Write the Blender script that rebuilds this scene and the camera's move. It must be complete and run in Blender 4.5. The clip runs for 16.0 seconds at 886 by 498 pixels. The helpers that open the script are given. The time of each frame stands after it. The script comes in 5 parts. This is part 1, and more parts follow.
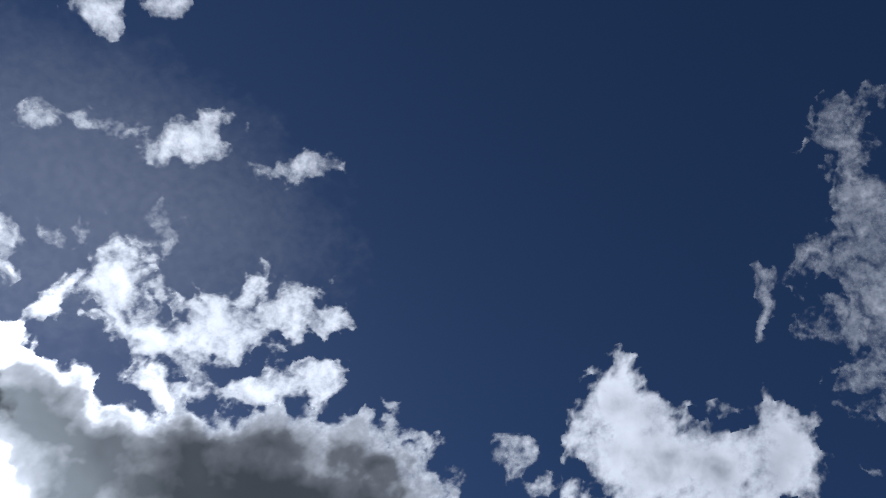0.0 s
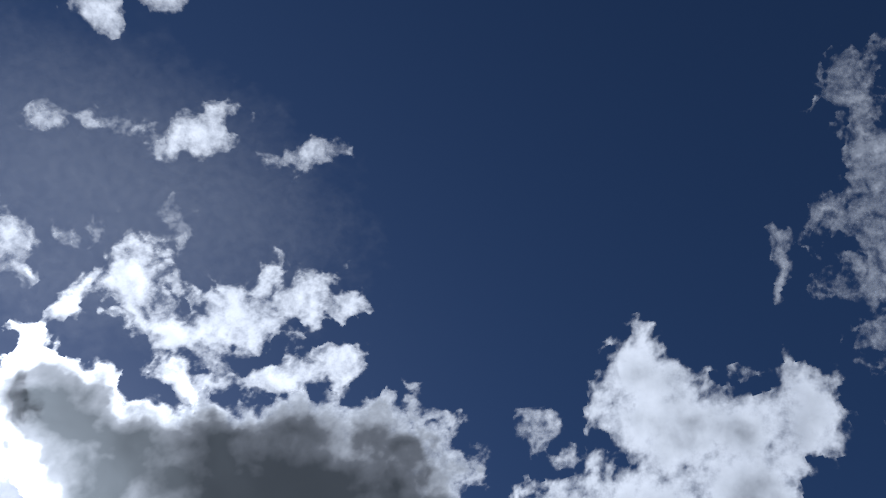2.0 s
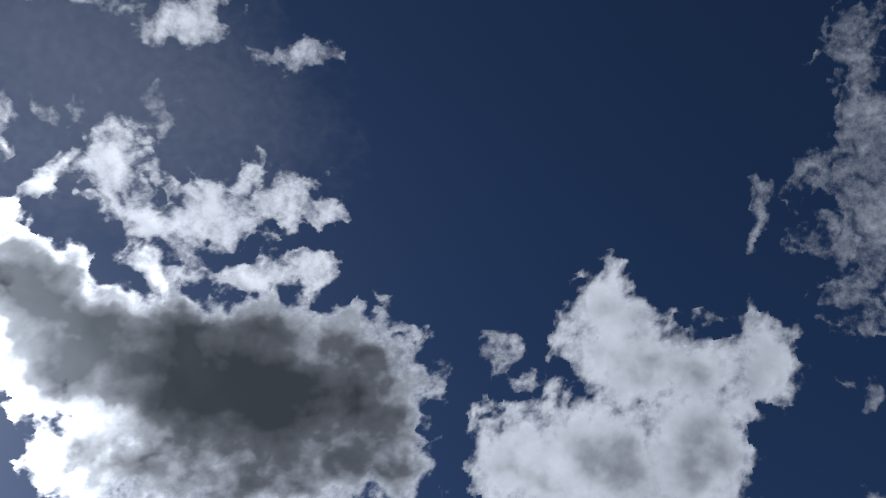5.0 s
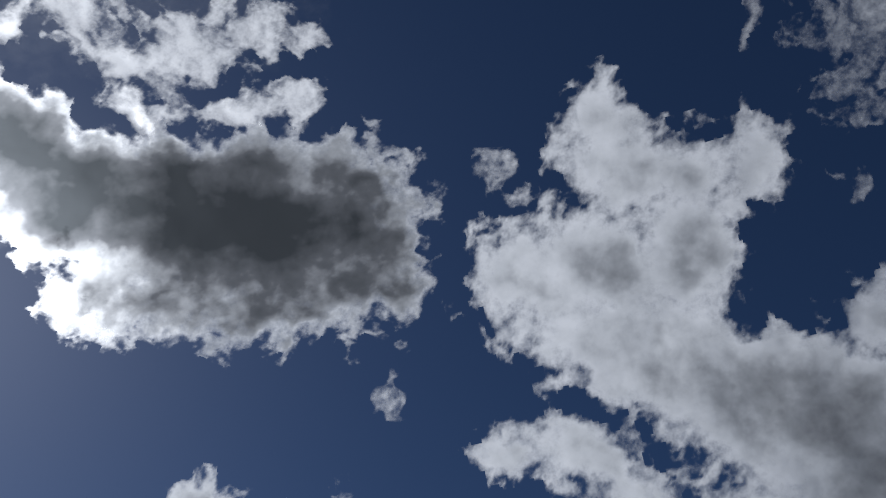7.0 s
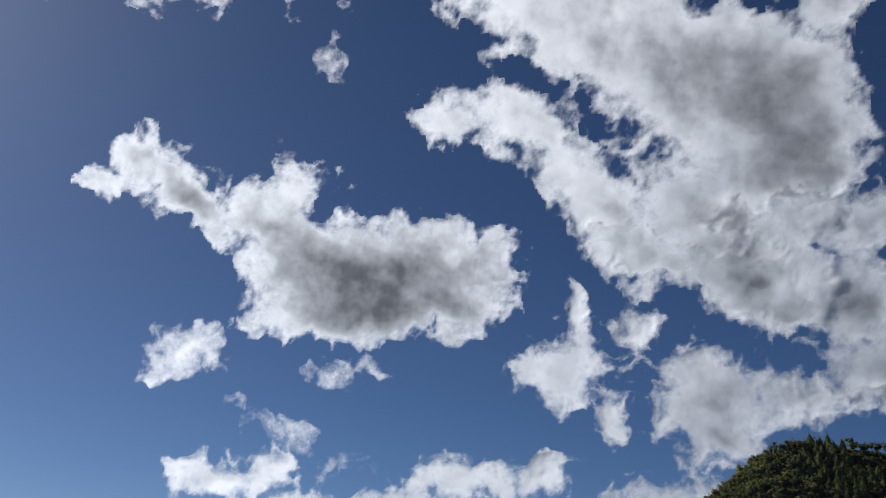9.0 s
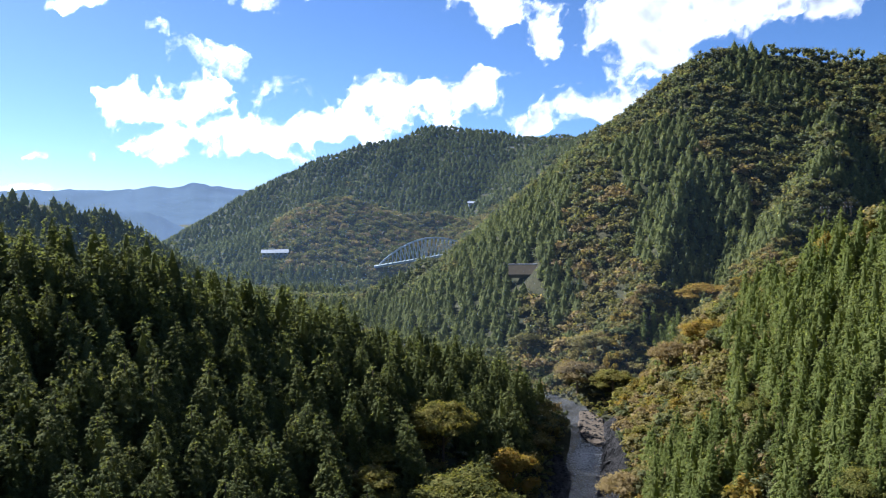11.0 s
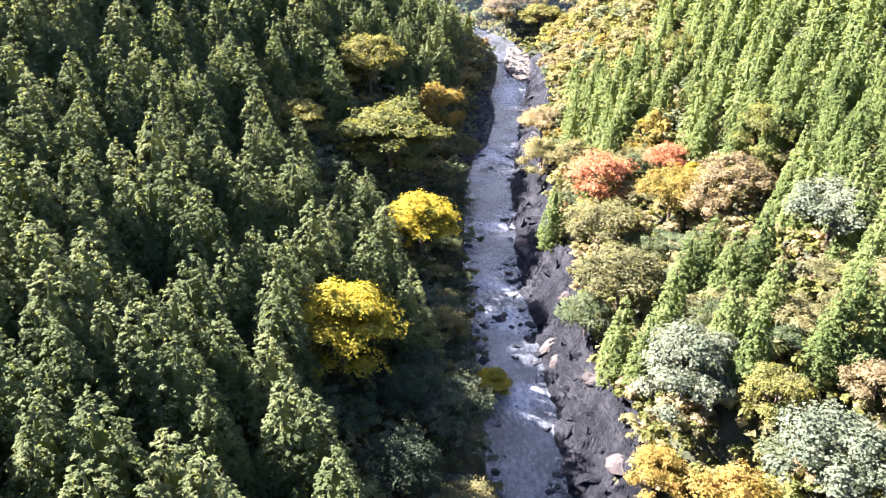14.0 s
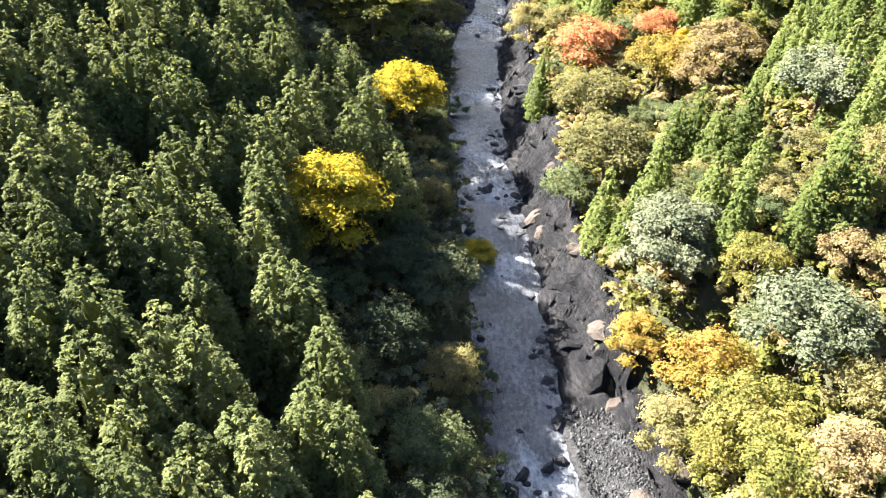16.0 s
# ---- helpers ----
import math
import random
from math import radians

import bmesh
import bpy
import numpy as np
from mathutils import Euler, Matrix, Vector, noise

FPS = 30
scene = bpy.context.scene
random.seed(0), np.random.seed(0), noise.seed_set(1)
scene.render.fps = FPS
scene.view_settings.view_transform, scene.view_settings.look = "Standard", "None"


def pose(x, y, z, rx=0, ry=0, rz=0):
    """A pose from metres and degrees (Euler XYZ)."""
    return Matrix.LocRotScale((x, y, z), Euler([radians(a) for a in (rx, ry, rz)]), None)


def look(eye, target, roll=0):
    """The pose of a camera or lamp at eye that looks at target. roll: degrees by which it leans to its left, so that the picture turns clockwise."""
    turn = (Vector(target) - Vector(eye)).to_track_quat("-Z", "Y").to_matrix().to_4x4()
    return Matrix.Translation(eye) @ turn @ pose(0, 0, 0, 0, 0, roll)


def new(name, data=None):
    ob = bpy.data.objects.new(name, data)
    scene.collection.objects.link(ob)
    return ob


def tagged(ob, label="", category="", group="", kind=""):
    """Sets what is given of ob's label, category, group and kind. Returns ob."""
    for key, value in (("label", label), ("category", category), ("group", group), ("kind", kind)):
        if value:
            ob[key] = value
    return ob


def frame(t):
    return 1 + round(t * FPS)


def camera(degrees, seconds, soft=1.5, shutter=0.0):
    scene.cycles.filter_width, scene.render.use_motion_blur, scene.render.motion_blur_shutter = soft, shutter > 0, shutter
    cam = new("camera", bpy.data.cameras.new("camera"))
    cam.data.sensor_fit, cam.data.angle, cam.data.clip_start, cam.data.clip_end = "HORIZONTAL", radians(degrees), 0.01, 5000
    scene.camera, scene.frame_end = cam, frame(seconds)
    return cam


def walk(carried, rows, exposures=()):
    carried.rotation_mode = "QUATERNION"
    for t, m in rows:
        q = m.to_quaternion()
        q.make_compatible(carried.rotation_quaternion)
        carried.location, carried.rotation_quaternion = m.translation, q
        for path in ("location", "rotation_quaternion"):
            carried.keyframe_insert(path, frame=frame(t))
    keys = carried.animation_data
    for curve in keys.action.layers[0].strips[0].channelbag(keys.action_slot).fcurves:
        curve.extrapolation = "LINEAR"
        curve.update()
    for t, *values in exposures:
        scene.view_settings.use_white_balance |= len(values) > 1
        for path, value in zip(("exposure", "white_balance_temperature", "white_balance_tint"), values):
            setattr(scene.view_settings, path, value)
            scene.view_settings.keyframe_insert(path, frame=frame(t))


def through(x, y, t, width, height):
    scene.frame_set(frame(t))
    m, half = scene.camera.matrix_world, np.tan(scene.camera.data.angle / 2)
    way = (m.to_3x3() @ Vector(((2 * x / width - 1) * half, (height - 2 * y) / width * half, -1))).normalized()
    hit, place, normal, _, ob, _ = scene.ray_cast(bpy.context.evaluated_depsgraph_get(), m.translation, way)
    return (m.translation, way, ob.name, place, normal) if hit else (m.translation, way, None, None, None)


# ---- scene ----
# The camera turns on one spot, high over the river: first up at the clouds, then down into the gorge.
EYE_Z = 65.0
cam = camera(57.44, 16.0, soft=1.15)
TURNS = [  # seconds, yaw, pitch, roll
    (0.0, 7.4, 66.58, -4.31), (0.5, 7.93, 66.33, -5.07), (1.0, 8.39, 66.01, -4.16), (1.5, 10.0, 65.46, -3.7),
    (2.0, 10.65, 64.89, -3.85), (2.5, 12.47, 64.51, -3.48), (3.0, 12.75, 62.71, -4.57), (3.5, 10.84, 60.88, -4.63),
    (6.0, 3.3, 57.27, -4.51), (6.5, 5.95, 52.13, -2.9), (7.0, 7.72, 46.68, -2.44), (7.5, 7.34, 41.54, -2.4),
    (8.0, 6.28, 35.34, -2.57), (8.2, 5.7, 32.86, -2.65), (10.3, 0.02, 7.83, 0.0), (10.5, -0.2, 5.1, 0.2),
    (11.0, -0.93, -3.04, 0.76), (11.5, -1.91, -9.57, 0.72), (12.0, -3.06, -14.89, 0.05), (12.5, -4.3, -19.8, -0.49),
    (13.0, -4.91, -23.34, -0.9), (13.5, -5.26, -25.77, -1.02), (14.0, -5.62, -28.5, -1.15), (14.5, -6.1, -30.7, -1.33),
    (15.0, -6.52, -32.95, -1.33), (15.5, -6.63, -35.33, -1.35), (16.0, -6.62, -37.55, -1.45)]
EXPOSURES = [  # seconds, stops, kelvin, tint
    (0.0, -0.2, 5650, 10), (2.0, -0.2, 5600, 10), (3.5, -0.5, 5650, 10), (6.0, -0.65, 5800, 10), (7.0, -0.8, 5900, 10), (8.2, -0.5, 6050, 10), (10.3, 0.4, 6100, 10), (10.5, 0.5, 6050, 10),
    (11.0, 1.6, 5700, 12), (11.5, 2.95, 5400, 11), (12.0, 4.0, 5500, 24), (12.5, 3.85, 5600, 29), (13.0, 3.85, 5700, 29), (14.5, 3.7, 5700, 18), (16.0, 3.62, 6350, 10)]
walk(cam, [(t, pose(0, 0, EYE_Z, 90 + p, r, y)) for t, y, p, r in TURNS], EXPOSURES)

# ---- light: a clear autumn sky, the sun ahead to the left ----
SUN_AZ, SUN_EL = -53.0, 36.0
world = bpy.data.worlds.new("world")
scene.world = world
world.use_nodes = True
wn = world.node_tree
sky = wn.nodes.new("ShaderNodeTexSky")
sky.sky_type, sky.sun_disc = "NISHITA", False
sky.sun_elevation, sky.sun_rotation = radians(SUN_EL), radians(SUN_AZ)
sky.altitude, sky.air_density, sky.dust_density, sky.ozone_density = 2800, 0.85, 3.2, 7.0
wn.links.new(sky.outputs[0], wn.nodes["Background"].inputs[0])
wn.nodes["Background"].inputs[1].default_value = 0.05
sun_data = bpy.data.lights.new("sun", "SUN")
sun_data.energy, sun_data.angle, sun_data.color = 5.0, radians(0.5), (1.0, 0.965, 0.91)
sun = new("sun", sun_data)
TO_SUN = Vector((math.sin(radians(SUN_AZ)) * math.cos(radians(SUN_EL)), math.cos(radians(SUN_AZ)) * math.cos(radians(SUN_EL)), math.sin(radians(SUN_EL))))
sun.matrix_world = look(TO_SUN * 300, (0, 0, 0))


# ---- materials ----
def material(name):
    m = bpy.data.materials.new(name)
    m.use_nodes = True
    nt = m.node_tree
    nt.nodes.clear()
    return m, nt


def node(nt, kind, inputs=(), **props):
    n = nt.nodes.new(kind)
    if "operation" in props:
        n.operation = props["operation"]
    if "data_type" in props:
        n.data_type = props["data_type"]
    if "blend_type" in props:
        n.blend_type = props["blend_type"]
    if "attribute_name" in props:
        n.attribute_name = props["attribute_name"]
    if "feature" in props:
        n.feature = props["feature"]
    for key, value in dict(inputs).items():
        if isinstance(value, bpy.types.NodeSocket):
            nt.links.new(value, n.inputs[key])
        else:
            n.inputs[key].default_value = value
    return n


def math_node(nt, op, a, b=0.0, c=None):
    ins = {0: a, 1: b}
    if c is not None:
        ins[2] = c
    return node(nt, "ShaderNodeMath", ins, operation=op).outputs[0]


def ramp(nt, fac, stops):
    r = nt.nodes.new("ShaderNodeValToRGB")
    nt.links.new(fac, r.inputs[0])
    while len(r.color_ramp.elements) < len(stops):
        r.color_ramp.elements.new(0.5)
    for el, (pos, col) in zip(r.color_ramp.elements, stops):
        el.position, el.color = pos, (*col, 1)
    return r.outputs[0]


def mix_rgb(nt, fac, a, b, blend="MIX"):
    n = node(nt, "ShaderNodeMix", {}, data_type="RGBA", blend_type=blend)
    for i, v in ((0, fac), (6, a), (7, b)):
        if isinstance(v, bpy.types.NodeSocket):
            nt.links.new(v, n.inputs[i])
        elif i == 0:
            n.inputs[i].default_value = v
        else:
            n.inputs[i].default_value = (*v, 1)
    return n.outputs[2]


def noise_at(nt, scale, detail=4, rough=0.6, vec=None):
    if vec is None:
        vec = node(nt, "ShaderNodeNewGeometry").outputs["Position"]
    return node(nt, "ShaderNodeTexNoise", {"Vector": vec, "Scale": scale, "Detail": detail, "Roughness": rough}).outputs[0]


def foliage(name, dark, mid, light, through=0.45, gloss=0.05, spread=0.35):
    """Leaves: three tones spread over the leaf, the tree and patches of the wood; some light comes through."""
    m, nt = material(name)
    geo = node(nt, "ShaderNodeNewGeometry")
    info = node(nt, "ShaderNodeObjectInfo")
    patch = noise_at(nt, 0.09, 3, 0.6, geo.outputs["Position"])
    clump = noise_at(nt, 0.55, 2, 0.5, geo.outputs["Position"])
    fine = noise_at(nt, 5.5, 3, 0.65, geo.outputs["Position"])
    f = math_node(nt, "MULTIPLY", geo.outputs["Random Per Island"], spread)
    f = math_node(nt, "MULTIPLY_ADD", info.outputs["Random"], 0.35, f)
    f = math_node(nt, "MULTIPLY_ADD", patch, 0.5, f)
    f = math_node(nt, "MULTIPLY_ADD", clump, 0.9, f)
    f = math_node(nt, "MULTIPLY_ADD", fine, 0.8, f)
    f = math_node(nt, "SUBTRACT", f, 0.78 + 0.5 * spread)
    col = ramp(nt, f, [(0.05, dark), (0.5, mid), (0.95, light)])
    leaflets = noise_at(nt, 9.0, 2, 0.6, geo.outputs["Position"])
    bp = node(nt, "ShaderNodeBump", {"Strength": 0.9, "Distance": 0.12, "Height": leaflets})
    b = node(nt, "ShaderNodeBsdfPrincipled", {"Base Color": col, "Roughness": 0.7, "Specular IOR Level": gloss, "Normal": bp.outputs[0]})
    tcol = mix_rgb(nt, 1.0, col, (1.25, 1.2, 0.6), "MULTIPLY")
    tr = node(nt, "ShaderNodeBsdfTranslucent", {"Color": tcol, "Normal": bp.outputs[0]})
    mix = node(nt, "ShaderNodeMixShader", {0: through, 1: b.outputs[0], 2: tr.outputs[0]})
    node(nt, "ShaderNodeOutputMaterial", {0: mix.outputs[0]})
    return m


def rough_surface(name, stops, scale, bump=0.3, rough=0.85, detail=6, bump_scale=None, dist=0.3, grain=None):
    m, nt = material(name)
    pos = node(nt, "ShaderNodeNewGeometry").outputs["Position"]
    if grain:
        pos = node(nt, "ShaderNodeVectorMath", {0: pos, 1: grain}, operation="MULTIPLY").outputs[0]
    a = noise_at(nt, scale, detail, 0.65, pos)
    b = noise_at(nt, scale * 0.13, 3, 0.5, pos)
    f = math_node(nt, "MULTIPLY_ADD", b, 0.6, math_node(nt, "MULTIPLY", a, 0.6))
    col = ramp(nt, f, stops)
    h = noise_at(nt, bump_scale or scale * 2, 6, 0.7, pos)
    bp = node(nt, "ShaderNodeBump", {"Strength": bump, "Distance": dist, "Height": h})
    p = node(nt, "ShaderNodeBsdfPrincipled", {"Base Color": col, "Roughness": rough, "Specular IOR Level": 0.15, "Normal": bp.outputs[0]})
    node(nt, "ShaderNodeOutputMaterial", {0: p.outputs[0]})
    return m


CEDAR = foliage("cedar_needles", (0.058, 0.070, 0.027), (0.127, 0.144, 0.055), (0.236, 0.238, 0.096), 0.5, 0.03, 0.15)
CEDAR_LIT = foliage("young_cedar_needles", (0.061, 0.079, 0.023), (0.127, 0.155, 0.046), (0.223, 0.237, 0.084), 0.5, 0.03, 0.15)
LEAF = {
    "green": foliage("green_leaves", (0.051, 0.070, 0.031), (0.116, 0.135, 0.061), (0.218, 0.207, 0.104), 0.5),
    "olive": foliage("olive_leaves", (0.080, 0.079, 0.031), (0.177, 0.161, 0.066), (0.300, 0.242, 0.104), 0.5),
    "tan": foliage("tan_leaves", (0.127, 0.096, 0.044), (0.256, 0.194, 0.096), (0.368, 0.286, 0.150), 0.5),
    "yellow": foliage("yellow_leaves", (0.110, 0.120, 0.020), (0.390, 0.300, 0.028), (0.580, 0.420, 0.045)),
    "yellow_green": foliage("yellow_green_leaves", (0.058, 0.074, 0.020), (0.160, 0.156, 0.042), (0.289, 0.238, 0.070), 0.5),
    "orange": foliage("orange_leaves", (0.076, 0.084, 0.024), (0.256, 0.188, 0.040), (0.360, 0.216, 0.064), 0.5),
    "red": foliage("red_leaves", (0.150, 0.075, 0.035), (0.370, 0.150, 0.066), (0.450, 0.225, 0.110)),
    "pale": foliage("pale_leaves", (0.043, 0.053, 0.026), (0.102, 0.114, 0.061), (0.205, 0.202, 0.120), 0.35, 0.15),
    "dusky": foliage("dusky_leaves", (0.031, 0.044, 0.024), (0.068, 0.080, 0.041), (0.124, 0.124, 0.067), 0.4),
}
BARK = rough_surface("bark", [(0.2, (0.05, 0.035, 0.025)), (0.6, (0.12, 0.085, 0.06)), (0.9, (0.2, 0.16, 0.12))], 3.0, 0.6)
EARTH = rough_surface("forest_floor", [(0.25, (0.016, 0.019, 0.008)), (0.5, (0.030, 0.033, 0.014)), (0.75, (0.055, 0.050, 0.025))], 0.6, 0.8, 0.95, 6, 0.5, 1.0)
# very dark base tones, varied at random
ROCK_DARK = rough_surface("dark_stream_rock", [(0.25, (0.006, 0.006, 0.007)), (0.5, (0.015, 0.014, 0.015)), (0.8, (0.045, 0.042, 0.041))], 0.9, 0.9, 0.85, 8, 1.2, 0.5)
ROCK_LAYERED = rough_surface("layered_dark_rock", [(0.34, (0.003, 0.003, 0.004)), (0.5, (0.008, 0.0075, 0.008)), (0.62, (0.017, 0.016, 0.017)), (0.74, (0.046, 0.042, 0.040))], 1.5, 1.0, 0.7, 9, 3.5, 0.6, (2.0, 0.6, 3.0))
ROCK_PALE = rough_surface("pale_rock", [(0.25, (0.014, 0.011, 0.008)), (0.5, (0.040, 0.031, 0.024)), (0.8, (0.090, 0.072, 0.058))], 0.8, 0.8, 0.85, 8, 1.5, 0.4)
SAND = rough_surface("pale_sand", [(0.25, (0.040, 0.029, 0.019)), (0.5, (0.075, 0.057, 0.040)), (0.8, (0.12, 0.095, 0.07))], 0.7, 0.8, 0.9, 8, 1.5, 0.3)
GRAVEL = rough_surface("gravel", [(0.25, (0.010, 0.010, 0.010)), (0.5, (0.022, 0.021, 0.021)), (0.8, (0.060, 0.058, 0.056))], 3.0, 1.0, 0.9, 8, 4.0, 0.3)
STEEL = rough_surface("painted_steel", [(0.2, (0.24, 0.29, 0.31)), (0.8, (0.32, 0.37, 0.39))], 0.5, 0.1, 0.5)
PALE_WALL = rough_surface("pale_render", [(0.2, (0.30, 0.30, 0.29)), (0.8, (0.42, 0.41, 0.40))], 0.5, 0.1, 0.8)
ROOF = rough_surface("roof_sheet", [(0.2, (0.26, 0.28, 0.31)), (0.8, (0.38, 0.40, 0.43))], 0.5, 0.1, 0.4)
TAN_WALL = rough_surface("weathered_tan_concrete", [(0.2, (0.085, 0.064, 0.038)), (0.8, (0.14, 0.11, 0.07))], 0.4, 0.2, 0.9)
CONCRETE = rough_surface("concrete", [(0.2, (0.085, 0.066, 0.042)), (0.8, (0.145, 0.115, 0.078))], 0.4, 0.2, 0.9)


def stone_material():
    """Loose river stones, each in a grey of its own."""
    m, nt = material("river_stones")
    geo = node(nt, "ShaderNodeNewGeometry")
    f = math_node(nt, "MULTIPLY_ADD", noise_at(nt, 6.0, 4, 0.6, geo.outputs["Position"]), 0.3, math_node(nt, "MULTIPLY", geo.outputs["Random Per Island"], 0.8))
    col = ramp(nt, f, [(0.1, (0.008, 0.008, 0.008)), (0.5, (0.020, 0.0195, 0.019)), (0.8, (0.042, 0.041, 0.039)), (1.0, (0.085, 0.082, 0.078))])
    p = node(nt, "ShaderNodeBsdfPrincipled", {"Base Color": col, "Roughness": 0.85, "Specular IOR Level": 0.2})
    node(nt, "ShaderNodeOutputMaterial", {0: p.outputs[0]})
    return m


STONES = stone_material()


def water_material():
    """Shallow stream: glossy, its grey sheen and ripple flecks painted into the colour; broken white where it runs
    fast.
    """
    m, nt = material("stream_water")
    pos = node(nt, "ShaderNodeNewGeometry").outputs["Position"]
    rapid = node(nt, "ShaderNodeAttribute", {}, attribute_name="rapid").outputs["Fac"]
    stretch = node(nt, "ShaderNodeVectorMath", {0: pos, 1: (1.0, 0.55, 1.0)}, operation="MULTIPLY").outputs[0]
    foam_n = noise_at(nt, 1.6, 9, 0.75, stretch)
    foam = math_node(nt, "ADD", foam_n, math_node(nt, "MULTIPLY_ADD", rapid, 0.42, -0.24))
    mask = node(nt, "ShaderNodeMapRange", {0: foam, 1: 0.46, 2: 0.78, 3: 0.0, 4: 1.0}).outputs[0]
    wave = math_node(nt, "ADD", noise_at(nt, 1.1, 6, 0.65, stretch), math_node(nt, "MULTIPLY", noise_at(nt, 4.0, 5, 0.7, stretch), 0.8))
    bp = node(nt, "ShaderNodeBump", {"Strength": 0.6, "Distance": 0.25, "Height": wave})
    # light and dark flecks in the colour stand for reflected sky on ripples
    painted_sheen = math_node(nt, "MULTIPLY_ADD", noise_at(nt, 1.9, 8, 0.74, stretch), 0.6, math_node(nt, "MULTIPLY", noise_at(nt, 0.13, 3, 0.5, pos), 0.4))
    deep = ramp(nt, painted_sheen, [(0.36, (0.014, 0.015, 0.016)), (0.48, (0.046, 0.047, 0.050)), (0.60, (0.115, 0.116, 0.121))])
    w = node(nt, "ShaderNodeBsdfPrincipled", {"Base Color": deep, "Roughness": 0.15, "IOR": 1.33, "Normal": bp.outputs[0]})
    fo = node(nt, "ShaderNodeBsdfPrincipled", {"Base Color": (0.30, 0.305, 0.31, 1), "Roughness": 0.8, "Normal": bp.outputs[0]})
    mx = node(nt, "ShaderNodeMixShader", {0: mask, 1: w.outputs[0], 2: fo.outputs[0]})
    node(nt, "ShaderNodeOutputMaterial", {0: mx.outputs[0]})
    return m


WATER = water_material()


def cloud_material(name, tear):
    """Vapour: low depth lets the sun through and scatters it forwards, high depth is grey, baked self-shade included;
    torn edges are transparent.
    """
    m, nt = material(name)
    shaded_thick = node(nt, "ShaderNodeAttribute", {}, attribute_name="shaded_thickness").outputs["Fac"]
    pos = node(nt, "ShaderNodeNewGeometry").outputs["Position"]
    fine = noise_at(nt, 0.020, 6, 0.55, pos)
    cover = node(nt, "ShaderNodeAttribute", {}, attribute_name="cover").outputs["Fac"]
    t = math_node(nt, "MULTIPLY_ADD", math_node(nt, "SUBTRACT", fine, 0.5), tear, cover)
    t = math_node(nt, "MULTIPLY_ADD", math_node(nt, "SUBTRACT", noise_at(nt, 0.075, 5, 0.6, pos), 0.5), tear * 0.35, t)
    alpha = node(nt, "ShaderNodeMapRange", {0: t, 1: 0.0, 2: 0.75, 3: 0.0, 4: 1.0}).outputs[0]
    alpha.node.interpolation_type = "SMOOTHSTEP"
    soft = noise_at(nt, 0.006, 3, 0.5, pos)
    depth = math_node(nt, "MULTIPLY_ADD", math_node(nt, "SUBTRACT", soft, 0.5), 0.85, shaded_thick)
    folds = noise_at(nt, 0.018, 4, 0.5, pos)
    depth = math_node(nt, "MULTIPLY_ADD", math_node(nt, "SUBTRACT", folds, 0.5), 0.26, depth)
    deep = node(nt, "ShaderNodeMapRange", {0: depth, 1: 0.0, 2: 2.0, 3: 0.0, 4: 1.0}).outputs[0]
    # grey tones for the vapour's depth plus its baked self-shade
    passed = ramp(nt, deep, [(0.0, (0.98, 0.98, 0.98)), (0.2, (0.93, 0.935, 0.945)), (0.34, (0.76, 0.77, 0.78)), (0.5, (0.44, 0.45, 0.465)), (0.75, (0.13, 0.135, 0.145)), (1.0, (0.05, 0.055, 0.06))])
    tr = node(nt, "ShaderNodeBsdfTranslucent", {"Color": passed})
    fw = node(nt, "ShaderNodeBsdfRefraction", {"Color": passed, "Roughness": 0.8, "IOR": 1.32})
    df = node(nt, "ShaderNodeBsdfDiffuse", {"Color": (0.85, 0.86, 0.88, 1)})
    a = node(nt, "ShaderNodeMixShader", {0: 0.16, 1: tr.outputs[0], 2: fw.outputs[0]})
    b = node(nt, "ShaderNodeMixShader", {0: 0.05, 1: a.outputs[0], 2: df.outputs[0]})
    tp = node(nt, "ShaderNodeBsdfTransparent")
    mx = node(nt, "ShaderNodeMixShader", {0: alpha, 1: tp.outputs[0], 2: b.outputs[0]})
    node(nt, "ShaderNodeOutputMaterial", {0: mx.outputs[0]})
    return m


CLOUD = cloud_material("cloud_vapour", 0.55)
VEIL = cloud_material("thin_cloud_veil", 0.06)


def painted_haze_material(name, tint, glow):
    """Mountains kilometres off, their blue haze painted on as a glow."""
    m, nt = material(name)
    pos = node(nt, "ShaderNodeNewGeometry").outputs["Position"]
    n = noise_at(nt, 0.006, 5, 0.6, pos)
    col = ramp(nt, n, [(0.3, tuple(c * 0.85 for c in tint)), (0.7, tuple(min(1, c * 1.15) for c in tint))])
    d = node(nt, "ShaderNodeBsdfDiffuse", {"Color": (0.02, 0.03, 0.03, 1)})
    # emission on the mountain's own surface imitates the blue air before it
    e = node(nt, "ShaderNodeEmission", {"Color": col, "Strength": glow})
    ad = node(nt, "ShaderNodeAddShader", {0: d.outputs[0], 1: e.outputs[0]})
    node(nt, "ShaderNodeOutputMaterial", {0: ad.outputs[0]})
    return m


FAR_HAZE_GLOW = painted_haze_material("far_mountain_painted_haze", (0.20, 0.28, 0.45), 0.27)

